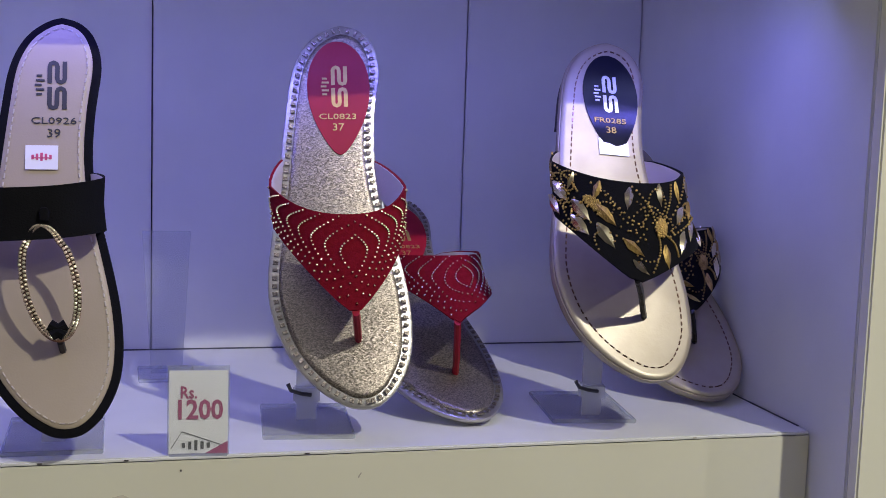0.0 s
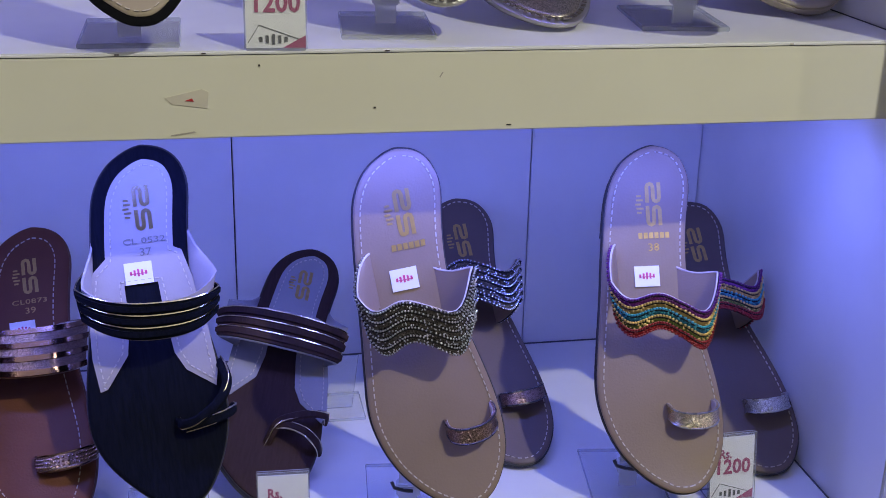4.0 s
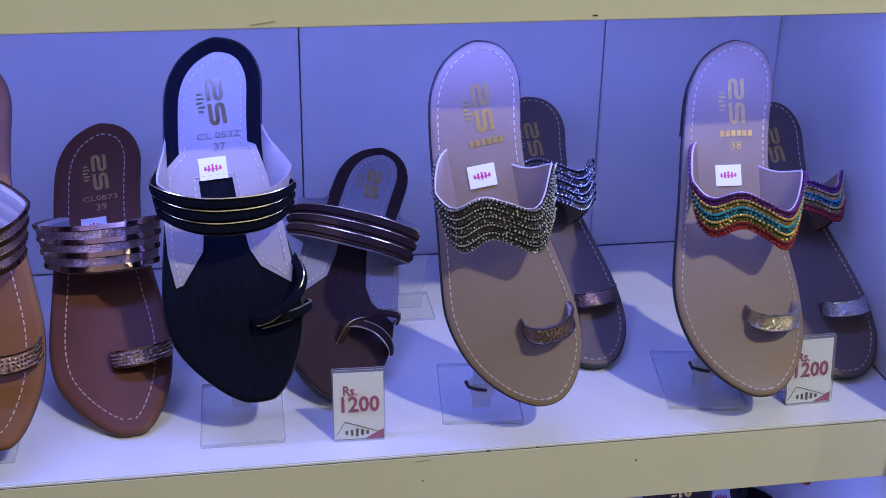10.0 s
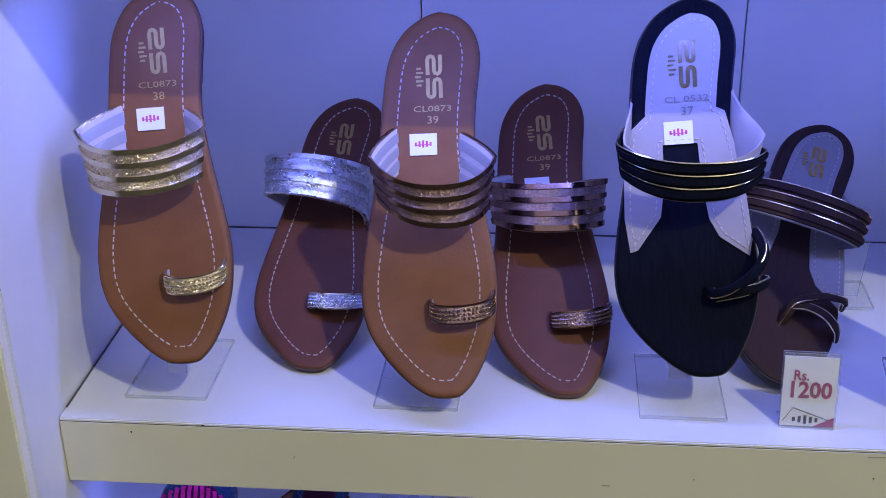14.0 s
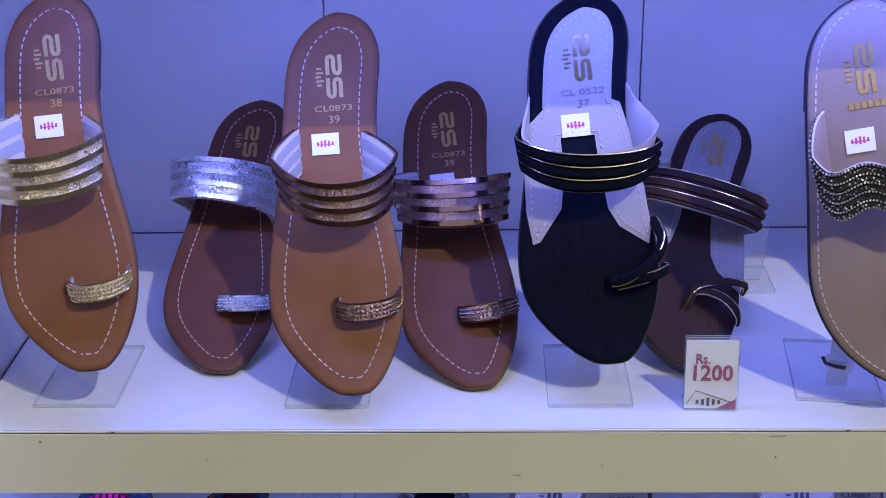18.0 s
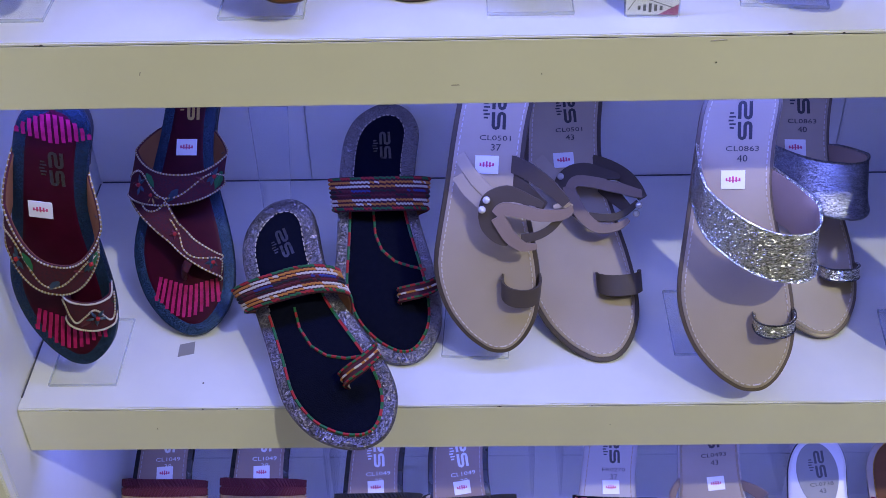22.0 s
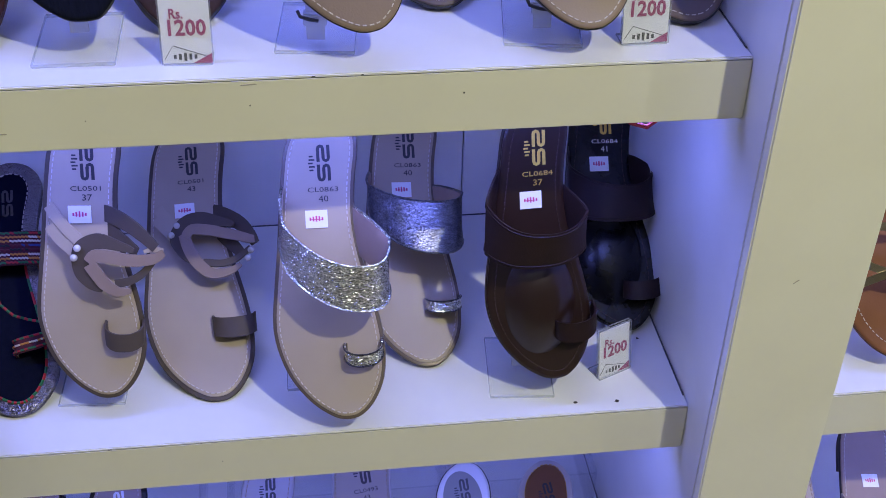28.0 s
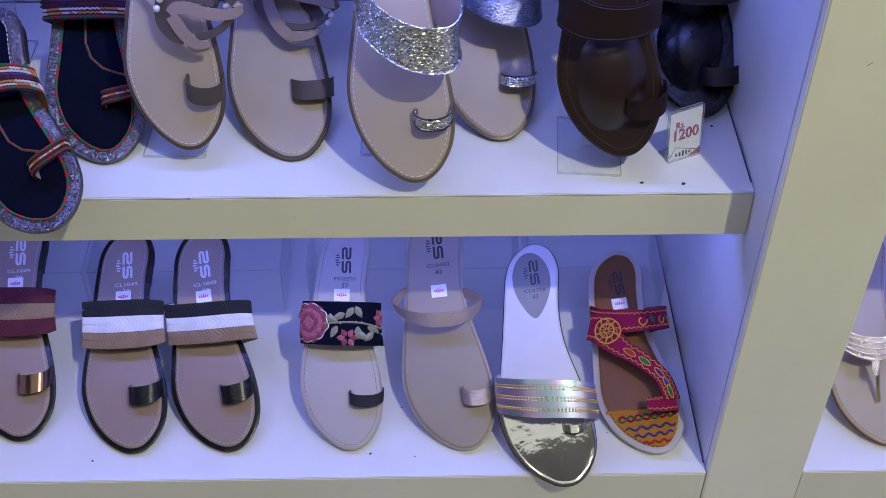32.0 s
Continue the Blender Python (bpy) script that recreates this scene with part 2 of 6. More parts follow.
M = {
    "board": surface("white_laminate", (0.78, 0.78, 0.78), 0.32, scale=18, amount=0.25, bump=0.06, bump_scale=160, stain=0.06),
    "fascia": surface("cream_paint", (0.80, 0.78, 0.63), 0.45, other=(0.74, 0.71, 0.56), scale=9, amount=0.6, bump=0.10, bump_scale=130, stain=0.10),
    "seam": surface("dark_joint", (0.10, 0.10, 0.12), 0.8),
    "goldthread": surface("gold_thread", (0.46, 0.31, 0.10), 0.45, 0.8, other=(0.22, 0.14, 0.045), scale=900, amount=0.9, bump=0.5, bump_scale=1500, stretch=(1, 0.3, 1)),
    "mustard": surface("mustard_embroidery", (0.46, 0.20, 0.025), 0.85, other=(0.36, 0.11, 0.02), scale=500, amount=0.8, bump=0.4, bump_scale=800, spec=0.2),
    "redbrown": surface("red_brown_leather", (0.20, 0.085, 0.036), 0.5, bump=0.12, bump_scale=600, spec=0.25),
    "upright": surface("cream_upright_paint", (0.86, 0.84, 0.69), 0.42, other=(0.81, 0.78, 0.63), scale=9, amount=0.6, bump=0.10, bump_scale=130, stain=0.08),
    "whitefoot": surface("white_patent_leather", (0.60, 0.585, 0.585), 0.3, scale=20, amount=0.3, bump=0.06, bump_scale=600, spec=0.45),
    "stonegrey": surface("warm_grey_leather", (0.19, 0.185, 0.17), 0.4, scale=40, amount=0.4, bump=0.1, bump_scale=600),
    "chip": surface("dark_chip", (0.05, 0.04, 0.04), 0.8),
    "scratch": surface("grey_scratch", (0.46, 0.42, 0.34), 0.7),
    "tape": surface("yellowed_tape", (0.70, 0.65, 0.53), 0.25),
    "redmark": surface("red_mark", (0.5, 0.03, 0.04), 0.5),
    "acrylic": clear("clear_acrylic"),
    "acryledge": clear("cut_acrylic_edge", tint=(0.62, 0.66, 0.74), milk=0.3),
    "acrylthin": clear("thin_clear_acrylic", tint=(0.985, 0.988, 0.992), milk=0.03),
    "acrylpost": clear("thick_clear_acrylic", milk=0.42),
    "clip": surface("dark_clip", (0.05, 0.05, 0.06), 0.4),
    "led": glow("led_strip", (0.35, 0.4, 1.0), 3.0),
    "card": surface("white_card", (0.90, 0.89, 0.88), 0.5, scale=40, amount=0.15),
    "magenta": surface("magenta_ink", (0.36, 0.010, 0.12), 0.5, amount=0.2),
    "ink": surface("black_ink", (0.03, 0.03, 0.035), 0.5),
    "sticker": surface("white_sticker", (0.84, 0.82, 0.84), 0.35, scale=30, amount=0.12),
    "pinkink": surface("pink_ink", (0.62, 0.08, 0.20), 0.5, amount=0.2),
    "foilgold": surface("gold_foil", (0.55, 0.38, 0.13), 0.55, 0.9, other=(0.42, 0.29, 0.10), scale=200, amount=0.6),
    "foilsilver": surface("silver_foil", (0.60, 0.60, 0.60), 0.38, 0.9, scale=200, amount=0.5),
    "thread": surface("cream_thread", (0.56, 0.50, 0.43), 0.8),
    "black": surface("black_rubber", (0.022, 0.02, 0.024), 0.55, bump=0.2, bump_scale=700),
    "velvet": surface("black_velvet", (0.005, 0.005, 0.007), 0.95, bump=0.4, bump_scale=900, spec=0.15),
    "grain": surface("ribbed_black_fabric", (0.004, 0.005, 0.009), 0.9, other=(0.008, 0.009, 0.016), scale=500, amount=0.8, bump=0.4, bump_scale=500, stretch=(1, 0.12, 1), spec=0.06),
    "browngrain": surface("ribbed_brown_fabric", (0.040, 0.019, 0.016), 0.7, scale=500, amount=0.8, bump=0.4, bump_scale=500, stretch=(1, 0.12, 1), spec=0.25),
    "tan": surface("tan_leather", (0.225, 0.093, 0.038), 0.55, other=(0.165, 0.064, 0.026), scale=26, amount=0.7, bump=0.16, bump_scale=600, spec=0.22),
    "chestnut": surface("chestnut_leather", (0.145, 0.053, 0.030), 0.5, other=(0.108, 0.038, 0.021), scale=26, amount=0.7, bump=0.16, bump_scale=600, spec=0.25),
    # dark leather of b8; on b10 it paints in the upright's shade
    "darktaupe": surface("dark_shaded_taupe_leather", (0.135, 0.098, 0.085), 0.46, other=(0.11, 0.08, 0.07), scale=24, amount=0.6, bump=0.14, bump_scale=600, spec=0.3),
    "tanedge": surface("dark_tan_edge", (0.10, 0.04, 0.025), 0.45, bump=0.15, bump_scale=500),
    "taupe": surface("taupe_leather", (0.262, 0.190, 0.140), 0.46, other=(0.222, 0.158, 0.115), scale=24, amount=0.6, bump=0.14, bump_scale=600, spec=0.35),
    "blush": surface("blush_leather", (0.30, 0.215, 0.175), 0.45, other=(0.255, 0.18, 0.145), scale=24, amount=0.6, bump=0.12, bump_scale=600, spec=0.35),
    "beige": surface("beige_satin", (0.405, 0.332, 0.25), 0.42, other=(0.355, 0.288, 0.213), scale=20, amount=0.5, bump=0.08, bump_scale=800, spec=0.4),
    "nude": surface("pale_nude_leather", (0.40, 0.36, 0.35), 0.42, other=(0.355, 0.315, 0.305), scale=20, amount=0.5, bump=0.1, bump_scale=700, spec=0.4),
    "stonebeige": surface("stone_beige_leather", (0.315, 0.255, 0.205), 0.45, other=(0.275, 0.22, 0.175), scale=22, amount=0.6, bump=0.12, bump_scale=600, spec=0.35),
    "greytaupe": surface("grey_taupe_leather", (0.085, 0.066, 0.052), 0.5, other=(0.066, 0.050, 0.040), scale=30, amount=0.6, bump=0.1, bump_scale=500, spec=0.25),
    "lining": surface("pale_lining", (0.52, 0.46, 0.44), 0.6, scale=60, amount=0.35, bump=0.1, bump_scale=500, spec=0.3),
    "lilac": surface("white_lining_leather", (0.37, 0.335, 0.33), 0.36, scale=40, amount=0.3, bump=0.1, bump_scale=600, coat=0.1),
    "greylining": surface("grey_lining_leather", (0.30, 0.29, 0.30), 0.35, scale=40, amount=0.3, bump=0.1, bump_scale=600, coat=0.1),
    "silverglit": surface("silver_glitter", (0.62, 0.61, 0.60), 0.28, 1.0, bump_scale=1900, glint=0.95),
    "silvercrackle": surface("silver_champagne_crackle", (0.30, 0.262, 0.215), 0.36, 0.8, other=(0.215, 0.185, 0.15), scale=900, amount=0.7, bump_scale=2300, glint=0.22, stretch=(0.55, 1.1, 1)),
    "silverhammer": surface("silver_crinkled_foil", (0.80, 0.81, 0.77), 0.24, 1.0, other=(0.58, 0.59, 0.55), scale=300, amount=0.9, bump_scale=1800, glint=0.95, stretch=(0.30, 1.1, 1.1)),
    "lilacglit": surface("lilac_glitter", (0.20, 0.185, 0.20), 0.35, 0.9, bump_scale=1050, glint=1.0),
    "blueglit": surface("blue_glitter", (0.013, 0.036, 0.075), 0.4, 0.6, bump_scale=1500, glint=0.7),
    "goldglit": surface("gold_glitter", (0.72, 0.60, 0.40), 0.28, 1.0, bump_scale=1900, glint=0.95),
    "bronzeglit": surface("bronze_glitter", (0.30, 0.20, 0.17), 0.3, 1.0, bump_scale=1900, glint=0.95),
    # silverhammer darkened: the shade on rear sandal c8 is put into its colour
    "shadedhammer": surface("shaded_silver_crinkled_foil", (0.27, 0.28, 0.31), 0.34, 1.0, other=(0.16, 0.16, 0.19), scale=300, amount=0.9, bump_scale=2200, glint=0.5, stretch=(0.30, 1.1, 1.1)),
    "roseglit": surface("pale_rose_glitter", (0.55, 0.44, 0.40), 0.35, 0.8, bump_scale=2400, glint=0.8),
    "goldleather": surface("pale_gold_leather", (0.41, 0.36, 0.285), 0.42, 0.6, other=(0.345, 0.295, 0.225), scale=50, amount=0.5, bump=0.08, bump_scale=420),
    "silverleather": surface("silver_leather", (0.46, 0.44, 0.41), 0.32, 0.85, scale=50, amount=0.5, bump=0.25, bump_scale=420),
    "gold": surface("gold_metal", (0.62, 0.43, 0.16), 0.32, 1.0, other=(0.42, 0.27, 0.09), scale=300, amount=0.5),
    "palegold": surface("pale_gold_metal", (0.80, 0.70, 0.48), 0.2, 1.0, scale=200, amount=0.3),
    "silver": surface("silver_metal", (0.72, 0.72, 0.74), 0.27, 1.0, scale=200, amount=0.3),
    "gunmetal": surface("gunmetal_metal", (0.14, 0.14, 0.16), 0.28, 1.0, scale=200, amount=0.3),
    "bronze": surface("bronze_metal", (0.25, 0.15, 0.12), 0.16, 1.0, scale=200, amount=0.3),
    "mirror": surface("mirror_silver", (0.74, 0.73, 0.72), 0.08, 1.0, scale=30, amount=0.2, bump=0.8, bump_scale=20, relief=0.0030),
    "red": surface("red_suede", (0.185, 0.003, 0.013), 0.9, other=(0.13, 0.002, 0.009), scale=300, amount=0.6, bump=0.35, bump_scale=900, spec=0.15),
    "redgloss": surface("red_gloss_pad", (0.33, 0.006, 0.022), 0.45, spec=0.3),
    "navygloss": surface("navy_gloss_pad", (0.004, 0.005, 0.018), 0.14, spec=0.3),
    "navy": surface("navy_velvet", (0.003, 0.004, 0.012), 0.95, other=(0.006, 0.007, 0.017), scale=200, amount=0.6, bump=0.3, bump_scale=800, spec=0.05),
    "magfoot": surface("burgundy_satin", (0.046, 0.0012, 0.011), 0.5, other=(0.028, 0.001, 0.007), scale=60, amount=0.6, spec=0.12),
    "hotpink": surface("hot_pink_satin", (0.46, 0.008, 0.105), 0.5, other=(0.25, 0.004, 0.05), scale=160, amount=0.9, spec=0.25),
    "wine": surface("wine_fabric", (0.085, 0.016, 0.026), 0.85, other=(0.042, 0.022, 0.036), scale=500, amount=0.8, bump=0.4, bump_scale=700, spec=0.15),
    "brown": surface("dark_brown_leather", (0.022, 0.0098, 0.0080), 0.32, other=(0.019, 0.0085, 0.0065), scale=40, amount=0.7, bump=0.08, bump_scale=500, spec=0.5, coat=0.45),
    "brownmatte": surface("dark_brown_matte_leather", (0.021, 0.0105, 0.0095), 0.45, other=(0.015, 0.0075, 0.007), scale=60, amount=0.7, bump=0.25, bump_scale=600, spec=0.22),
    "blackleather": surface("black_leather", (0.006, 0.006, 0.008), 0.26, bump=0.1, bump_scale=500, spec=0.35),
    "orange": surface("ochre_yarn", (0.48, 0.19, 0.04), 0.85),
    "yellow": surface("yellow_yarn", (0.58, 0.34, 0.03), 0.85),
    "green": surface("green_yarn", (0.015, 0.13, 0.05), 0.85),
    "teal": surface("teal_bead", (0.03, 0.30, 0.36), 0.3, 0.4),
    "purple": surface("purple_bead", (0.12, 0.012, 0.15), 0.35, 0.3),
    "redbead": surface("red_bead", (0.26, 0.012, 0.018), 0.35, 0.3),
    "cyanbead": surface("steel_blue_bead", (0.020, 0.045, 0.085), 0.4, 0.15),
    "redyarn": surface("red_yarn", (0.38, 0.02, 0.03), 0.85),
    "fuchsia": surface("fuchsia_fabric", (0.24, 0.006, 0.055), 0.85, bump=0.4, bump_scale=800, spec=0.2),
    "blueyarn": surface("blue_yarn", (0.03, 0.04, 0.22), 0.85),
    "creamyarn": surface("cream_yarn", (0.60, 0.54, 0.50), 0.85),
    "whiteyarn": surface("white_yarn", (0.76, 0.75, 0.74), 0.85, bump=0.3, bump_scale=900),
    "tanyarn": surface("tan_yarn", (0.30, 0.20, 0.12), 0.85, bump=0.3, bump_scale=900),
    "blackyarn": surface("black_yarn", (0.012, 0.012, 0.016), 0.8, bump=0.3, bump_scale=900),
    "wineyarn": surface("wine_yarn", (0.10, 0.010, 0.025), 0.85, bump=0.3, bump_scale=900),
    "rose": surface("dusty_rose_thread", (0.30, 0.055, 0.09), 0.75, other=(0.48, 0.17, 0.20), scale=700, amount=0.8),
    "leafthread": surface("sage_gold_thread", (0.30, 0.28, 0.17), 0.55, 0.3, scale=700, amount=0.8),
    "goldprint": surface("gold_print", (0.78, 0.52, 0.09), 0.4, 0.2, other=(0.60, 0.38, 0.06), scale=200, amount=0.6),
    "silverprint": surface("silver_print", (0.70, 0.68, 0.68), 0.38, 0.35, scale=200, amount=0.6),
    "brownstitch": surface("brown_thread", (0.050, 0.028, 0.026), 0.8),
    "bronzeedge": surface("bronze_leather_edge", (0.15, 0.115, 0.088), 0.38, 0.25, scale=60, amount=0.5, bump=0.1, bump_scale=500),
    "rosedark": surface("dark_rose_thread", (0.17, 0.022, 0.045), 0.75, other=(0.28, 0.07, 0.09), scale=700, amount=0.8, bump=0.4, bump_scale=900),
    "darkglit": surface("dark_bronze_glitter", (0.10, 0.088, 0.082), 0.35, 0.8, bump_scale=1700, glint=0.9),
    "purpleglit": surface("purple_glitter", (0.14, 0.020, 0.17), 0.4, 0.5, bump_scale=1700, glint=0.7),
    "tealglit": surface("teal_glitter", (0.020, 0.13, 0.20), 0.4, 0.5, bump_scale=1700, glint=0.7),
    "greenglit": surface("olive_green_glitter", (0.11, 0.14, 0.03), 0.4, 0.5, bump_scale=1700, glint=0.7),
    "redglit": surface("red_glitter", (0.27, 0.014, 0.020), 0.4, 0.5, bump_scale=1700, glint=0.7),
    "rhinestone": surface("steel_rhinestone", (0.80, 0.82, 0.96), 0.18, 1.0, other=(0.36, 0.38, 0.48), scale=700, amount=1.0),
    "champagne": surface("champagne_crystal", (0.80, 0.66, 0.55), 0.14, 1.0, other=(0.40, 0.29, 0.22), scale=600, amount=0.9),
    "pearl": surface("pearl", (0.58, 0.55, 0.52), 0.15, 0.15, coat=0.5, amount=0.1),
    "irid": surface("iridescent_strip", (0.30, 0.54, 0.56), 0.28, 0.9, other=(0.58, 0.36, 0.64), scale=26, amount=1.0, bump=0.1, bump_scale=500),
    "wall": surface("room_wall_paint", (0.62, 0.60, 0.56), 0.7, scale=5, amount=0.4, bump=0.1, bump_scale=60),
    "tile": surface("room_floor_tile", (0.45, 0.43, 0.40), 0.3, scale=3, amount=0.5, stain=0.2),
}

# ---- mesh helpers ----


def shade(me, angle=40):
    for p in me.polygons:
        p.use_smooth = True
    me.set_sharp_from_angle(angle=radians(angle))


def part(name, bm, material, parent, label="", smooth=True, kind=""):
    """Links a bmesh, or (verts, faces), as one mesh under a thing or a part."""
    me = bpy.data.meshes.new(name)
    if isinstance(bm, tuple):
        me.from_pydata([tuple(v) for v in bm[0]], [], bm[1])
    else:
        bm.to_mesh(me)
        bm.free()
    if smooth:
        shade(me)
    me.materials.append(M[material])
    if material == "acrylic":
        # the cut edges of a sheet catch more light than its faces
        me.materials.append(M["acryledge"])
        most = max(p.area for p in me.polygons)
        for p in me.polygons:
            p.material_index = 1 if p.area < 0.3 * most else 0
    ob = new(name, me)
    ob.visible_shadow = material not in ("acrylic", "acrylpost", "acrylthin")
    if parent is not None:
        ob.parent = parent
    return tagged(ob, label=label, kind=kind)


def block(x0, y0, z0, x1, y1, z1, bevel=0.0015):
    bm = bmesh.new()
    bmesh.ops.create_cube(bm, size=1, matrix=Matrix.LocRotScale(((x0 + x1) / 2, (y0 + y1) / 2, (z0 + z1) / 2), None, (x1 - x0, y1 - y0, z1 - z0)))
    if bevel:
        bmesh.ops.bevel(bm, geom=bm.edges[:], offset=bevel, segments=2, affect="EDGES")
    return bm


def empty(name, m, label, category, group=""):
    ob = new(name)
    ob.matrix_world = m
    return tagged(ob, label=label, category=category, group=group)


def merge(pieces):
    """Joins lists of (verts, faces) into one."""
    vs, fs = [], []
    for v, f in pieces:
        k = len(vs)
        vs += [tuple(p) for p in v]
        fs += [tuple(i + k for i in q) for q in f]
    return vs, fs


BEAD = None


def bead(p, r, squash=1.0):
    """A small faceted bead."""
    global BEAD
    if BEAD is None:
        bm = bmesh.new()
        bmesh.ops.create_uvsphere(bm, u_segments=6, v_segments=4, radius=1)
        bm.verts.index_update()
        BEAD = ([v.co.copy() for v in bm.verts], [tuple(v.index for v in f.verts) for f in bm.faces])
        bm.free()
    p = Vector(p)
    return [p + Vector((c.x * r, c.y * r, c.z * r * squash)) for c in BEAD[0]], BEAD[1]


def tube(points, r, sides=6, closed=False, flat=1.0):
    """A tube along points."""
    pts = [Vector(p) for p in points]
    n = len(pts)
    vs, fs = [], []
    last = None
    for i, p in enumerate(pts):
        a = pts[i - 1] if (i or closed) else p
        b = pts[(i + 1) % n] if (i < n - 1 or closed) else p
        d = (b - a).normalized() if (b - a).length > 1e-9 else Vector((0, 1, 0))
        ref = Vector((0, 0, 1)) if abs(d.z) < 0.9 else Vector((1, 0, 0))
        u = d.cross(ref).normalized()
        if last is not None and u.dot(last) < 0:
            u = -u
        last = u
        w = u.cross(d)
        for k in range(sides):
            t = 2 * math.pi * k / sides
            vs.append(p + u * (math.cos(t) * r) + w * (math.sin(t) * r * flat))
    rings = n if closed else n - 1
    for i in range(rings):
        for k in range(sides):
            a, b = i * sides + k, i * sides + (k + 1) % sides
            c, d = ((i + 1) % n) * sides + (k + 1) % sides, ((i + 1) % n) * sides + k
            fs.append((a, b, c, d))
    if not closed:
        fs.append(tuple(range(sides - 1, -1, -1)))
        fs.append(tuple((n - 1) * sides + k for k in range(sides)))
    return vs, fs


def ribbon(points, width, z0, z1):
    """A flat raised stroke along points in the plane."""
    pts = [Vector(p) for p in points]
    vs, fs = [], []
    for i, p in enumerate(pts):
        a, b = pts[max(i - 1, 0)], pts[min(i + 1, len(pts) - 1)]
        d = (b - a).normalized()
        nrm = Vector((-d.y, d.x)) * width / 2
        for q in (p + nrm, p - nrm):
            vs += [(q.x, q.y, z0), (q.x, q.y, z1)]
    for i in range(len(pts) - 1):
        k = i * 4
        fs += [(k + 1, k + 3, k + 7, k + 5), (k, k + 1, k + 5, k + 4), (k + 2, k + 6, k + 7, k + 3)]
    return vs, fs


def plate(outline, z0, z1):
    """A flat piece with that outline in the plane."""
    n = len(outline)
    vs = [(x, y, z0) for x, y in outline] + [(x, y, z1) for x, y in outline]
    return vs, [tuple(range(n - 1, -1, -1)), tuple(range(n, 2 * n))] + [(i, (i + 1) % n, n + (i + 1) % n, n + i) for i in range(n)]


def text(name, body, size, material, parent, m, depth=0.0002, bold=0.0):
    cu = bpy.data.curves.new(name, "FONT")
    cu.body, cu.size, cu.align_x, cu.align_y, cu.extrude, cu.resolution_u, cu.offset = body, size, "CENTER", "CENTER", depth, 2, bold
    tmp = bpy.data.objects.new(name, cu)
    me = bpy.data.meshes.new_from_object(tmp)
    bpy.data.objects.remove(tmp)
    bpy.data.curves.remove(cu)
    me.transform(m)
    me.materials.append(M[material])
    ob = new(name, me)
    ob.parent = parent
    return ob


# ---- structure ----


def setting(name, bm, material, label, smooth=True):
    return tagged(part(name, bm, material, None, smooth=smooth), label=label, kind="structure")


X2 = RIGHT + POST
END2 = X2 + 0.92
BAYS = [(LEFT, RIGHT), (X2, END2)]
TOPZ = 2.2
setting("floor", block(-2.5, -3.2, -0.10, 3.0, 1.6, 0.0, 0), "tile", "grey polished tile floor of the shop")
setting("ceiling", block(-2.5, -3.2, 3.30, 3.0, 1.6, 3.40, 0), "wall", "plain pale shop ceiling")
setting("wall_north", block(-2.5, 1.20, 0.0, 3.0, 1.34, 3.30, 0), "wall", "plain wall behind the shelving")
setting("wall_south", block(-2.5, -3.34, 0.0, 3.0, -3.2, 3.30, 0), "wall", "plain wall opposite the shelving")
setting("wall_west", block(-2.64, -3.2, 0.0, -2.5, 1.6, 3.30, 0), "wall", "plain side wall of the shop")
setting("wall_east", block(3.0, -3.2, 0.0, 3.14, 1.6, 3.30, 0), "wall", "plain side wall of the shop")

# back panels with fine vertical joints
for n, (x0, x1) in enumerate(BAYS):
    seams = [x for x in (-0.5185, -0.2405, 0.0365, 0.3145, 0.80, 1.08, 1.36) if x0 < x < x1]
    edges = [x0] + seams + [x1]
    for a, b in zip(edges, edges[1:]):
        setting("back_panel", block(a + 0.0006, BACK, 0.05, b - 0.0006, BACK + 0.02, TOPZ, 0.0012), "board", "white laminate back panel in blue light")
    setting("back_board", block(x0, BACK + 0.021, 0.05, x1, BACK + 0.03, TOPZ, 0), "seam", "dark board behind the panel joints")
for x0, x1 in ((LEFT - POST, LEFT), (RIGHT, X2), (END2, END2 + POST)):
    setting("upright", block(x0, NOSE + 0.0005, 0.0, x1, BACK + 0.035, TOPZ, 0.0012), "board", "white laminate side panel between the bays")
    setting("upright_face", block(x0 + 0.0005, NOSE - 0.012, 0.0, x1 - 0.0005, NOSE, TOPZ, 0.0015), "upright", "cream painted upright facing strip")
for n, (x0, x1) in enumerate(BAYS):
    for z in [TOP_LEVEL] + LEVELS:
        low = z == LEVELS[3]
        y = NOSE - 0.010 if low else FRONT
        setting("shelf_board", block(x0 + 0.0005, y + 0.0006, z - 0.022 if not low else 0.03, x1 - 0.0005, BACK - 0.0005, z, 0.0008), "board", "glossy white laminate shelf board")
        setting("shelf_fascia", block(x0 + 0.0005, y, z - BOARD if not low else 0.0, x1 - 0.0005, y + 0.013, z - 0.0022, 0.0006), "fascia", "cream painted shelf front edge")
        for a, e in ((x0 + 0.0006, x0 + 0.0020), (x1 - 0.0020, x1 - 0.0006)):
            setting("shelf_joint", block(a, y + 0.014, z + 0.0001, e, BACK - 0.003, z + 0.0006, 0), "seam", "thin dark joint along the shelf end", smooth=False)
        setting("shelf_joint", block(x0 + 0.003, BACK - 0.0016, z + 0.0001, x1 - 0.003, BACK - 0.0004, z + 0.0012, 0), "seam", "thin dark joint along the back of the shelf", smooth=False)
        if not low:
            setting("led_strip", block(x0 + 0.015, FRONT + 0.0265, z - BOARD + 0.022, x1 - 0.015, FRONT + 0.0415, z - 0.0225, 0.001), "led", "thin blue LED strip behind the shelf edge")
# ---- end of structure ----

